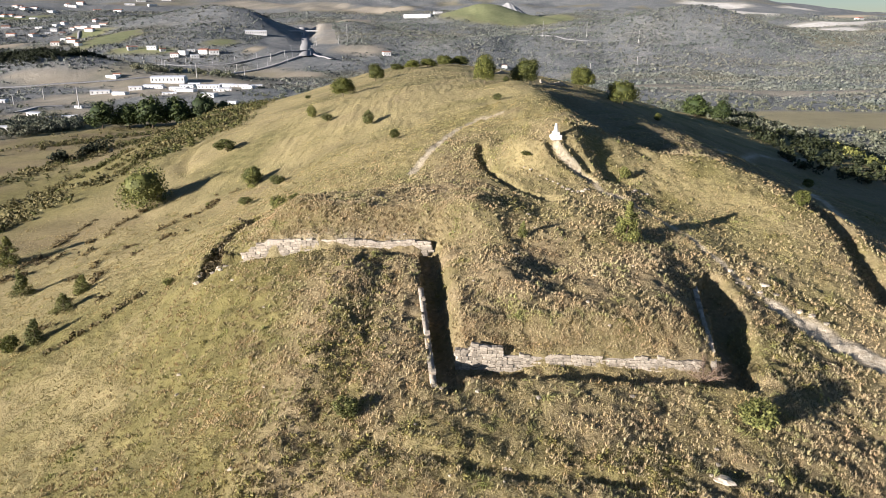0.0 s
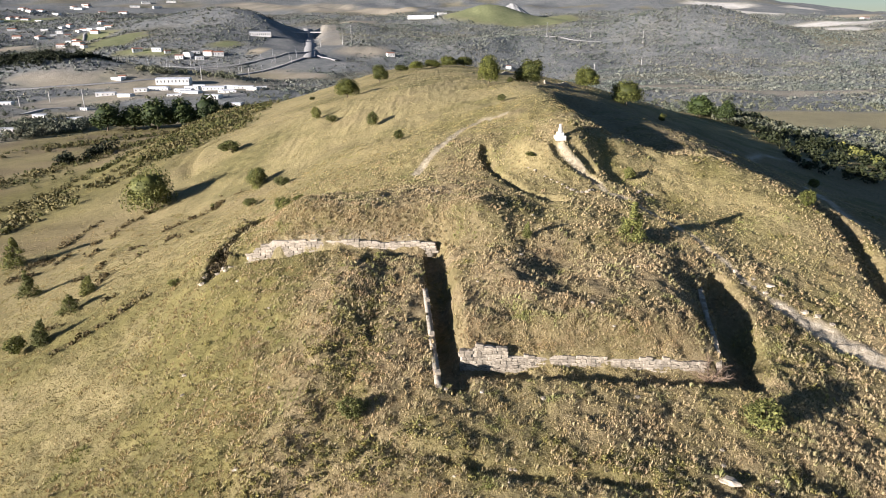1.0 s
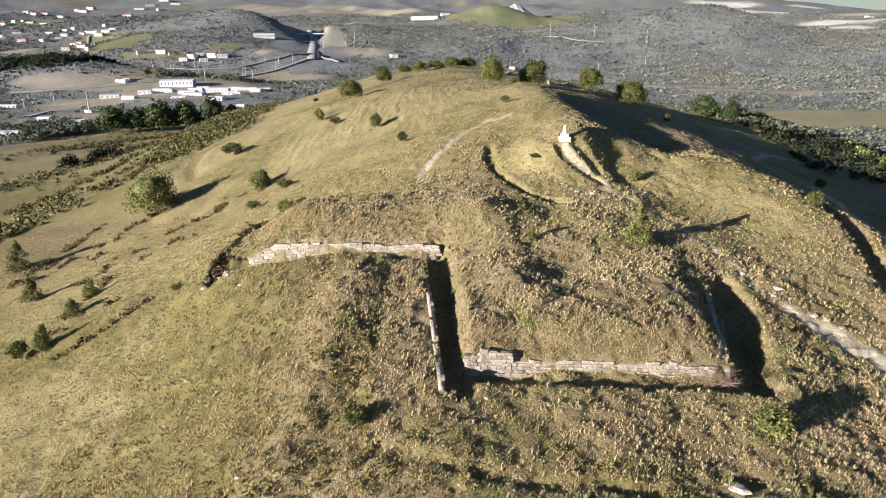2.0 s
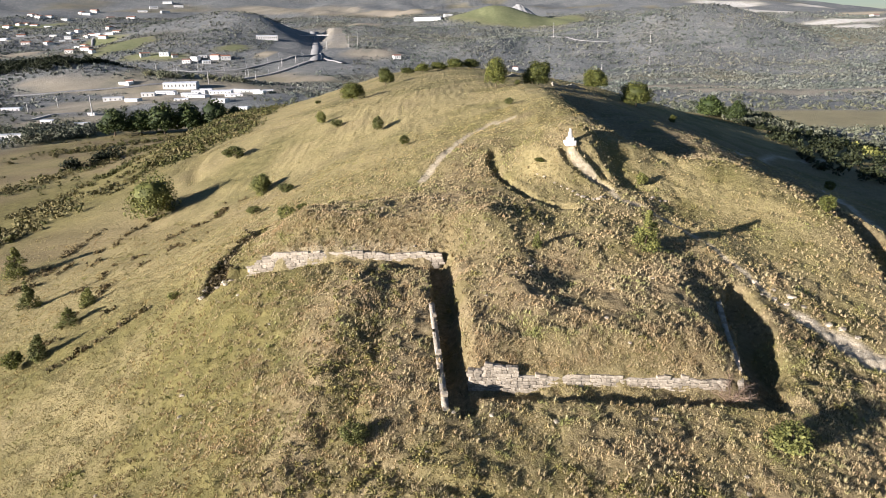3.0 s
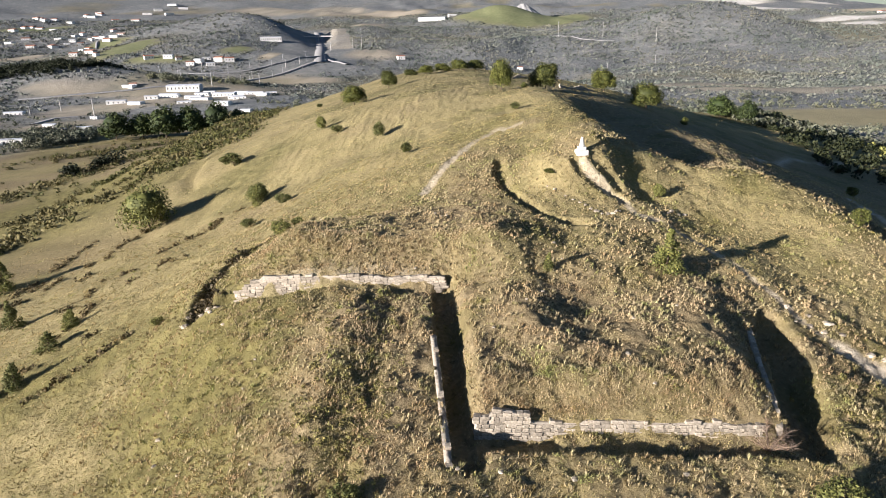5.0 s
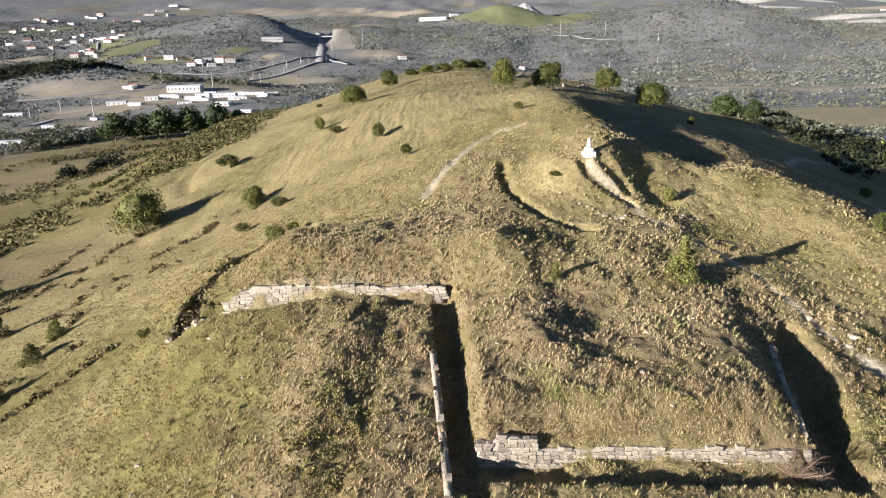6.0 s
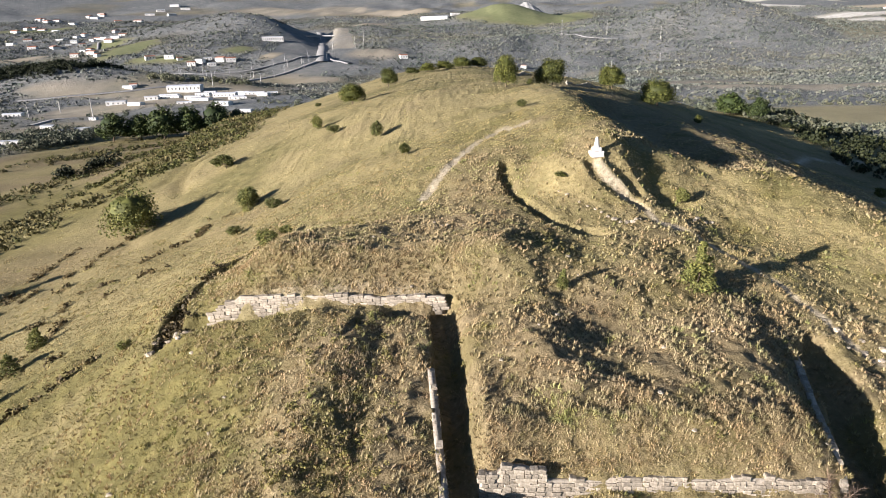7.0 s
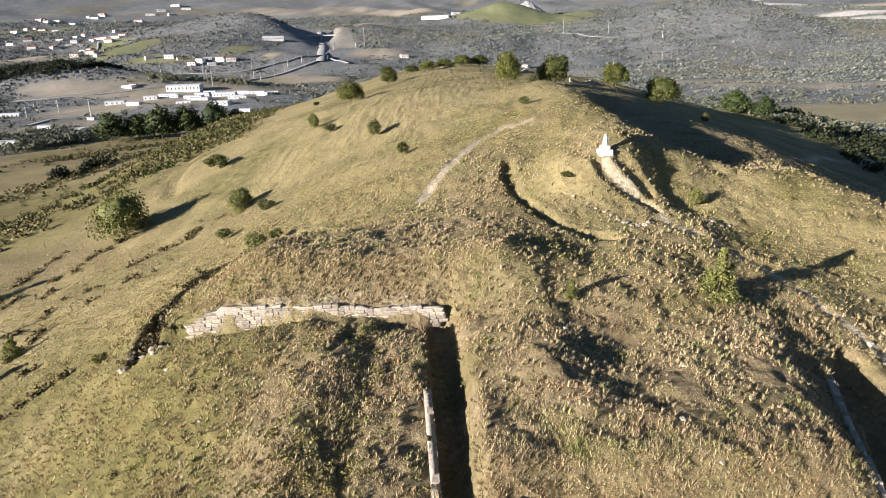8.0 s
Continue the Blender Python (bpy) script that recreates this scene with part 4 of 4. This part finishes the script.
def slope_scrub():
    rng = np.random.default_rng(21)
    n = 26000
    x, y = rng.uniform(-330, -45, n), rng.uniform(110, 680, n)
    z = hill(x, y) + 6 * rough(x, y, 40.0, 3)
    band = np.zeros(n)
    for line, half in SCRUB_BELTS:
        d, _, _ = along(x, y, line)
        band = np.maximum(band, 1 - ease((d + 7 * rough(x, y, 18.0, 3) - half * 0.5) / (half * 0.7)))
    chance = 0.9 * band + 0.12 * ease((24 - z) / 10) * ease(0.5 + 1.8 * rough(x, y, 30.0, 3))
    keep = rng.uniform(0, 1, n) < chance
    x, y = x[keep], y[keep]
    size = 0.9 + 2.8 * rng.uniform(0, 1, len(x)) ** 1.7
    green = rough(x, y, 22.0, 3) + rng.uniform(-0.2, 0.2, len(x)) > -0.02
    scatter_leafy("slope_scrub", "brown scrub on the lower hillside", x[~green], y[~green], size[~green], 0.7, MID_SCRUB, 22, 7, 0.22, "scrub")
    scatter_leafy("slope_scrub", "olive-green scrub on the lower hillside", x[green], y[green], size[green], 0.75, FLANK_GREEN, 26, 7, 0.22, "scrub")
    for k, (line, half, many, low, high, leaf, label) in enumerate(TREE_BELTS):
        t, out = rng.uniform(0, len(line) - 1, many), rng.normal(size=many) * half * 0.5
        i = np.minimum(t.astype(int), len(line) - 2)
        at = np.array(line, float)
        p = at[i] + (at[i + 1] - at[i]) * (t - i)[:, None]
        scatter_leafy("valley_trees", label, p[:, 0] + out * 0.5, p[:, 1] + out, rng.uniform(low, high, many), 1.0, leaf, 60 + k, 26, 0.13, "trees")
    steps_x, steps_y = [], []
    for line in SHEEP_TRACKS:
        for a, b in zip(line, line[1:]):
            t = rng.uniform(0, 1, int(math.dist(a, b) / 0.4))
            steps_x.append(a[0] + t * (b[0] - a[0]))
            steps_y.append(a[1] + t * (b[1] - a[1]))
    x, y = np.concatenate(steps_x), np.concatenate(steps_y)
    m = rough(x, y, 6.0, 2) > -0.12
    x, y = x[m] + 1.2 * rough(x[m], y[m], 9.0, 2) + rng.normal(size=m.sum()) * 0.3, y[m] + rng.normal(size=m.sum()) * 0.3
    scatter_leafy("track_scrub", "dark low scrub along old sheep tracks", x, y, rng.uniform(0.6, 1.5, len(x)), 0.6, TRACK_SCRUB, 24, 4, 0.24, "scrub")
    t = rng.uniform(0, 1, 420)
    x = np.interp(t, (0, 0.2, 0.4, 0.6, 0.8, 1), (-30.4, -31.2, -30.5, -28.9, -26.7, -25)) + rng.normal(size=420) * 0.7
    y = np.interp(t, (0, 0.2, 0.4, 0.6, 0.8, 1), (79.5, 84, 88.5, 94.4, 101, 105.5)) + rng.normal(size=420) * 0.3
    scatter_leafy("brambles", "dark brown brambles filling a ditch", x, y, rng.uniform(0.7, 1.6, 420), 0.7, TRACK_SCRUB, 25, 9, 0.17, "brambles")
    n = 5200
    x, y = rng.uniform(60, 330, n), rng.uniform(110, 460, n)
    edge = 120 + 0.22 * (y - 200) + 16 * rough(x, y, 40.0, 3)
    keep = (x > edge) & (x < edge + 75) & (rng.uniform(0, 1, n) < 0.55) & (y > 215)
    x, y = x[keep], y[keep]
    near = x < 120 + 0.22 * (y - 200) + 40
    # near bushes coloured almost black in place of the hill's shadow
    for name, label, m, leaf in (("dark_hedge", "bushes along the foot of the hill, coloured dark for its shadow", near, DARK_SHADE_LEAF), ("valley_pines", "young olive-green pines below the hill", ~near, SCRUB)):
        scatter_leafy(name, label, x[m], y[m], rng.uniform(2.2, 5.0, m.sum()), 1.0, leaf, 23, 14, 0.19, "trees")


def road(name, label, line, half, lift, material, side=0):
    """A ribbon laid over the ground."""
    pts = [Vector(p) for p in line]
    way = []
    for p, q in zip(pts, pts[1:]):
        n = max(1, int((q - p).length / 12))
        way += [p.lerp(q, k / n) for k in range(n)]
    way.append(pts[-1])
    verts, faces = [], []
    height = ground(np.array([p.x for p in way]), np.array([p.y for p in way]))
    soft = np.convolve(np.pad(height, 4, mode="edge"), np.ones(9) / 9, "valid")
    for k, p in enumerate(way):
        d = (way[min(k + 1, len(way) - 1)] - way[max(k - 1, 0)]).normalized()
        o = Vector((d.y, -d.x)) * half
        z = max(soft[k], height[k]) + lift
        for s, low in ((-1, 1.6), (-1, 0), (1, 0), (1, 1.6)):
            verts.append((p.x + o.x * s, p.y + o.y * s, z - low))
        if k:
            a, b = 4 * (k - 1), 4 * k
            faces += [(a + j, a + j + 1, b + j + 1, b + j) for j in range(3)]
    return tagged(new(name, mesh_of(name, verts, faces, material)), label, "road", kind="structure")


def house(x, y, w, d, h, turn, roof, label, name, group):
    """Walls with window panes and a pitched roof with eaves."""
    ob = thing(name, label, "building", pose(x, y, spot(x, y) - 0.4, 0, 0, turn), group)
    bm = bmesh.new()
    box(bm, -w / 2, w / 2, -d / 2, d / 2, -1.5, h)
    part("wall", bm, WALL_WHITE, ob)
    rise, over = (0.32 if roof is ROOF_TILE else 0.12) * d / 2, 0.4
    v = [(-w / 2 - over, -d / 2 - over, h), (w / 2 + over, -d / 2 - over, h), (w / 2 + over, d / 2 + over, h), (-w / 2 - over, d / 2 + over, h), (-w / 2 - over, 0, h + rise), (w / 2 + over, 0, h + rise)]
    v += [(a, b, c + 0.3) for a, b, c in v]
    f = [(6, 7, 11, 10), (8, 9, 10, 11), (0, 1, 7, 6), (2, 3, 9, 8), (1, 2, 8, 7), (3, 0, 6, 9), (7, 8, 11, 11), (9, 6, 10, 10), (0, 3, 2, 1)]
    bm = bmesh.new()
    vs = [bm.verts.new(p) for p in v]
    for q in f:
        bm.faces.new([vs[i] for i in dict.fromkeys(q)])
    part("roof", bm, roof, ob)
    many = max(2, int(w / 4.5))
    for k in range(many):
        bm = bmesh.new()
        c = -w / 2 + (k + 0.5) * w / many
        box(bm, c - 0.7, c + 0.7, -d / 2 - 0.06, -d / 2 + 0.1, h * 0.35, h * 0.75)
        part("window", bm, PANE, ob)
    return ob


def pole(x, y, h, name="power_pole", label="tall pale concrete power pole with a cross arm"):
    ob = thing(name, label, "pole", pose(x, y, spot(x, y) - 0.5, 0, 0, 30), "poles in the valley")
    v, f = tube([(0, 0, 0), (0, 0, h / 2), (0, 0, h)], [0.55, 0.45, 0.3], 8)
    part("shaft", mesh_of("shaft", v, f, CONCRETE, True), None, ob)
    bm = bmesh.new()
    box(bm, -2.2, 2.2, -0.15, 0.15, h * 0.93, h * 0.93 + 0.3, 0.05)
    part("cross_arm", bm, STEEL, ob)
    return ob


def street_lamp(x, y, turn):
    ob = thing("street_lamp", "tall grey steel street lamp beside the motorway", "lamp", pose(x, y, spot(x, y), 0, 0, turn), "street lamps in the valley")
    v, f = tube([(0, 0, -0.5), (0, 0, 6), (0, 0, 11.5)], [0.22, 0.18, 0.12], 6)
    part("shaft", mesh_of("shaft", v, f, STEEL, True), None, ob)
    v, f = tube([(0, 0, 11.4), (0.8, 0, 11.9), (2.4, 0, 12.0)], [0.1, 0.09, 0.08], 5)
    part("arm", mesh_of("arm", v, f, STEEL, True), None, ob)
    part("lamp_head", box(bmesh.new(), 2.0, 3.1, -0.25, 0.25, 11.9, 12.1, 0.05), STEEL, ob)
    return ob


def far_things():
    rng = random.Random(5)
    for line, half in ROADS:
        road("road", "pale worn asphalt road through the valley", line, half, 0.7, ASPHALT)
    for x, y, w, h in SHEDS:
        house(x, y, w, w * rng.uniform(0.35, 0.6), h, rng.uniform(-18, 18), ROOF_PALE, "long white industrial shed with a pale sheet roof", "industrial_shed", "sheds in the valley")
    for x, y, w, h in HOMES:
        house(x, y, w, w * rng.uniform(0.6, 0.8), h, rng.uniform(-40, 40), ROOF_TILE if rng.random() < 0.65 else ROOF_PALE, "small white house with a low pitched roof", "house", "houses in the valley")
    for x, y, h in POLES:
        pole(x, y, h)
    for line, half in (ROADS[1], ROADS[2]):
        for a, b in zip(line, line[1:]):
            n = max(2, int(math.dist(a, b) / 38))
            turn = math.degrees(math.atan2(b[1] - a[1], b[0] - a[0]))
            for k in range(n):
                t, o = k / n, (half + 2) * (-1) ** k
                street_lamp(a[0] + t * (b[0] - a[0]) - o * math.sin(math.radians(turn)), a[1] + t * (b[1] - a[1]) + o * math.cos(math.radians(turn)), turn + (90 if k % 2 else -90))


def spoil_heap(x, y, w, h):
    bm = bmesh.new()
    bmesh.ops.create_cone(bm, cap_ends=True, segments=36, radius1=w / 2, radius2=w * 0.05, depth=h)
    bmesh.ops.subdivide_edges(bm, edges=[e for e in bm.edges if abs(e.verts[0].co.z - e.verts[1].co.z) > h * 0.5], cuts=4)
    for v in bm.verts:
        v.co += Vector((v.co.x, v.co.y, 0)).normalized() * w * 0.03 * noise.noise(v.co * 0.09) + Vector((0, 0, noise.noise(v.co * 0.12) * h * 0.04))
    ob = part("spoil_heap", bm, SPOIL)
    ring = [k * math.pi / 6 for k in range(12)]
    low = ground([x + w / 2 * math.cos(k) for k in ring], [y + w / 2 * math.sin(k) for k in ring]).min()
    ob.matrix_basis = pose(x, y, low + h / 2 - 1)
    return tagged(ob, "grey cone of crushed stone on a green plateau", "spoil heap")


SHEDS = [
    (-375, 918, 43.4, 7.0),
    (-409, 796, 21.6, 4.1),
    (-383, 832, 15.5, 4.8),
    (-369, 855, 24.6, 3.3),
    (-297, 851, 27.4, 4.3),
    (-252, 717, 15.9, 4.1),
    (-307, 796, 24.3, 3.0),
    (-272, 881, 19.4, 3.4),
    (-337, 553, 21.4, 3.9),
    (-323, 569, 11.7, 2.6),
    (-453, 920, 15.5, 2.9),
    (-233, 799, 13.6, 3.1),
    (-369, 762, 16.9, 2.9),
    (-254, 777, 14.5, 3.0),
    (-97, 2687, 105.8, 11.6),
    (-20, 2740, 33.7, 8.4),
    (-418, 1530, 45.9, 9.0),
    (-334, 899, 15.2, 3.4),
    (-246, 883, 13.5, 3.4),
    (-313, 761, 15.5, 2.6),
    (-220, 689, 12.9, 2.6),
    (-356, 647, 7.7, 2.6),
]
HOMES = [
    (-486, 1228, 14.3, 6.1),
    (-478, 1250, 16.7, 6.3),
    (-470, 1266, 14.8, 5.5),
    (-443, 1260, 16.8, 6.3),
    (-424, 1257, 16.8, 6.3),
    (-452, 1234, 14.4, 5.4),
    (-579, 1267, 16.9, 5.5),
    (-544, 1272, 16.9, 5.6),
    (-522, 1265, 10.5, 4.7),
    (-735, 1356, 20.2, 5.9),
    (-788, 1423, 16.5, 5.3),
    (-831, 1526, 15.1, 4.7),
    (-818, 1588, 18.3, 4.9),
    (-825, 1635, 18.9, 5.1),
    (-879, 1657, 16.4, 5.1),
    (-922, 1543, 20.4, 4.8),
    (-969, 1724, 17.0, 4.2),
    (-975, 1659, 16.4, 4.1),
    (-1435, 2340, 26.8, 5.7),
    (-1612, 2622, 25.7, 6.4),
    (-1568, 2600, 25.5, 6.4),
    (-1516, 2846, 32.5, 7.0),
    (-1517, 2916, 28.5, 7.1),
    (-1470, 2594, 25.4, 6.4),
]
HOMES += [
    (-752, 1323, 15.4, 4.9),
    (-697, 1302, 13.0, 4.9),
    (-868, 1561, 12.9, 3.9),
    (-916, 1589, 13.1, 3.9),
    (-113, 1352, 14.7, 6.8),
    (117, 1278, 9.6, 4.8),
    (-449, 925, 9.4, 3.5),
    (-964, 1528, 17.7, 4.7),
    (-832, 1688, 19.4, 4.2),
    (-1346, 2268, 22.3, 5.6),
    (-1104, 1735, 20.0, 4.3),
    (-1370, 3037, 39.6, 7.4),
    (-1373, 3160, 36.0, 7.7),
    (-1248, 2979, 34.0, 7.3),
    (-1254, 2673, 30.6, 6.6),
    (-1378, 2759, 27.0, 6.8),
    (-1299, 3266, 42.5, 8.0),
    (1500, 2484, 28.5, 6.1),
    (1690, 4272, 48.7, 10.4),
]
POLES = [
    (-431, 665, 13.1),
    (-453, 754, 13.5),
    (-353, 642, 21.4),
    (-350, 954, 21.7),
    (-302, 1023, 17.2),
    (-221, 1442, 23.9),
    (-204, 1454, 39.8),
    (229, 1571, 34.9),
    (328, 1563, 32.1),
    (422, 1472, 27.9),
    (358, 1245, 17.7),
    (278, 1272, 12.8),
    (-464, 1223, 13.3),
    (-263, 1414, 16.4),
    (-356, 1164, 13.7),
    (-313, 1230, 14.4),
    (-293, 1256, 13.7),
]
HOMES += [
    (-916, 1616, 15, 5), (-873, 1620, 14, 5), (-848, 1632, 18, 5), (-905, 1796, 16, 5), (-965, 1754, 18, 5),
    (-1562, 2586, 30, 7), (-1530, 2596, 24, 7), (-1604, 2622, 26, 6), (-1545, 2861, 28, 7), (-1542, 2957, 30, 7),
    (-1443, 2207, 24, 6), (-1481, 2332, 26, 6), (-1408, 3413, 44, 8), (-1056, 1596, 18, 5), (-1510, 2413, 26, 6),
]
SHEDS += [
    (-285, 886, 20, 4), (-260, 868, 16, 4), (-261, 786, 18, 4), (-322, 815, 22, 4), (-332, 869, 18, 4), (-378, 873, 24, 4),
    (-387, 842, 16, 4), (-362, 587, 14, 3), (-474, 705, 18, 4), (-335, 489, 20, 4),
]
far_things()
woods()
slope_scrub()
spoil_heap(264, 2790, 165, 50)


def road_bridge(a, b, wide, z):
    """A flat deck on piers over the cutting, with parapets."""
    a, b = Vector(a), Vector(b)
    run, mid = (b - a).length, (a + b) / 2
    ob = thing("road_bridge", "pale concrete road bridge over the motorway cutting", "bridge", pose(mid.x, mid.y, z, 0, 0, math.degrees(math.atan2(b.y - a.y, b.x - a.x))))
    part("deck", box(bmesh.new(), -run / 2, run / 2, -wide / 2, wide / 2, -1.6, 0, 0.1), CONCRETE, ob)
    for s in (-1, 1):
        part("parapet", box(bmesh.new(), -run / 2, run / 2, s * wide / 2 - 0.2, s * wide / 2 + 0.2, 0.0, 1.2, 0.05), CONCRETE, ob)
        part("pier", box(bmesh.new(), s * run * 0.2 - 1, s * run * 0.2 + 1, -2, 2, -32, -1.6, 0.1), CONCRETE, ob)
    return ob


road_bridge((-436, 1742), (-320, 1750), 10, 74)


# ---- grass and heath ----
def tufts(name, label, x, y, tall, wide, material, seed, blades=6, thin=0.24):
    """Tussocks of bent blades, joined."""
    rng = np.random.default_rng(seed)
    n = len(x)
    z = ground(x, y)
    a = rng.uniform(0, 6.283, (n, blades))
    out = rng.uniform(0.15, 1.0, (n, blades)) * wide[:, None]
    h = tall[:, None] * rng.uniform(0.65, 1.15, (n, blades)) * (1.1 - 0.6 * (out / wide[:, None]) ** 2)
    ca, sa = np.cos(a), np.sin(a)
    foot = np.stack([x[:, None] + ca * out * 0.35, y[:, None] + sa * out * 0.35, np.repeat(z[:, None] - 0.06, blades, 1)], -1)
    tip = np.stack([x[:, None] + ca * out + 0.12 * h, y[:, None] + sa * out + 0.05 * h, z[:, None] + h], -1)
    half = thin * wide[:, None] * rng.uniform(0.7, 1.2, (n, blades))
    side = np.stack([-sa * half, ca * half, np.zeros_like(half)], -1)
    verts = np.stack([foot - side, foot + side, tip], 2).reshape(-1, 3)
    return tagged(new(name, mesh_of(name, verts, np.arange(len(verts)).reshape(-1, 3), material)), label, "grass", kind="stuff")


def sow():
    rng = np.random.default_rng(31)
    n = 185000
    y = 32 + 125 * rng.uniform(0, 1, n) ** 1.5
    x = rng.uniform(-1, 1, n) * (18 + 0.64 * y)
    near = np.arange(n) < 42000
    y = np.where(near, rng.uniform(38, 80, n), y)
    x = np.where(near, rng.uniform(-26, 44, n), x)
    c = covers(x, y)
    free = c["soil"] < 0.35
    for line, floor, _, _, _ in (DITCHES[k] for k in (0, 1, 3, 6, 7)):
        d, _, _ = along(x, y, line)
        free &= d > floor * 0.6
    heathy = free & (rng.uniform(0, 1, n) < c["heath"])
    clump = rough(x, y, 1.4, 2) + 0.5 * rough(x, y, 5.0, 2)
    m = heathy & (clump > -0.05) & (rng.uniform(0, 1, n) < 0.55)
    tall = 0.12 + 0.3 * np.clip(clump + 0.05, 0, 0.8)
    tufts("heath", "brown and straw heath between the tussocks", x[m], y[m], tall[m], (0.34 * rng.uniform(0.5, 1.4, n))[m], HEATH, 32, 6, 0.085)
    # single tussocks, set apart
    gx, gy = np.meshgrid(np.arange(-40, 66, 0.56), np.arange(38, 128, 0.56))
    tx = gx.ravel() + rng.uniform(-0.3, 0.3, gx.size)
    ty = gy.ravel() + rng.uniform(-0.3, 0.3, gx.size)
    cc = covers(tx, ty)
    ok = (cc["soil"] < 0.3) & (rng.uniform(0, 1, gx.size) < np.where(tx < -8, 0.34, 0.12) + 0.7 * cc["heath"]) & (rough(tx, ty, 3.0, 2) > -0.24) & (np.abs(tx) < 14 + 0.62 * ty)
    for line, floor, _, _, _ in (DITCHES[k] for k in (0, 1, 3, 6, 7)):
        d, _, _ = along(tx, ty, line)
        ok &= d > floor + 0.3
    d = ty - (56.86 + 0.106 * tx)
    ok &= ~((d > -2.2) & (d < 0.9) & (tx > 0.5) & (tx < 28))
    ok &= ~((ty > 79.5) & (ty < 82.3) & (tx > -28) & (tx < -1))
    tx, ty = tx[ok], ty[ok]
    big = rng.uniform(0, 1, len(tx)) ** 1.6
    tufts("heath_tussocks", "straw and brown heath tussocks round the ruin", tx, ty, 0.2 + 0.24 * big, 0.26 + 0.26 * big, TUSSOCK, 35, 17, 0.11)
    m = free & ~heathy & ((x > -12 + 6 * clump) | (y > 92) | (rng.uniform(0, 1, n) < 0.9))
    tufts("dry_grass", "short golden dry grass on the slopes", x[m], y[m], (0.10 + 0.3 * np.clip(clump, 0, 0.7))[m], (0.42 * rng.uniform(0.6, 1.4, n))[m], STRAW, 33, 5, 0.12)
    # the steep banks over the walls
    for k, (x0, x1, y0, y1, slope, many) in enumerate(((-27, 6, 81.7, 88, -0.02, 4200), (1, 29, 57.2, 62.5, 0.11, 3000))):
        x, v = rng.uniform(x0, x1, many), rng.uniform(y0, y1, many)
        y = v + slope * x
        m = (rough(x, y, 4.0, 3) + 1.2 * np.minimum((v - y0) / 1.5, (y1 - v) / 2.5) > rng.uniform(-0.1, 0.7, many)) & (x + 5 * rough(x, y, 3.0, 2) < x1 - 2)
        x, y, many = x[m], y[m], int(m.sum())
        tufts("heath", "brown heath tussocks on a steep bank", x, y, 0.12 + 0.26 * rng.uniform(0, 1, many) ** 2, rng.uniform(0.2, 0.55, many), HEATH, 40 + k, 10, 0.085)
    n = 34000
    y = 130 + 260 * rng.uniform(0, 1, n) ** 1.3
    x = rng.uniform(-1, 1, n) * (60 + 0.4 * y)
    m = (rough(x, y, 6.0, 3) > -0.05) & (hill(x, y) > 12)
    x, y = x[m], y[m]
    tufts("far_grass", "golden grass clumps over the hilltop", x, y, rng.uniform(0.1, 0.24, len(x)), rng.uniform(0.4, 0.9, len(x)), STRAW, 34, 6, 0.1)
    n = 6000
    y = 40 + 80 * rng.uniform(0, 1, n) ** 1.3
    x = rng.uniform(-0.45, 0.75, n) * y
    lush = np.maximum(rough(x, y, 9.0, 3), 0.6 * blob(x, y, -10, 62, 4.5, 16, 0.4))
    m = (lush + rng.uniform(-0.3, 0.05, n) > 0.2) & (covers(x, y)["soil"] < 0.2)
    x, y = x[m], y[m]
    scatter_leafy("green_herbs", "low yellow-green herbs among the heath", x, y, rng.uniform(0.35, 0.95, len(x)), 0.6, HERB, 37, 7, 0.17, "plants")


HERB = leaf_material("herb_leaves", (0.17, 0.16, 0.05), (0.36, 0.32, 0.11))
sow()
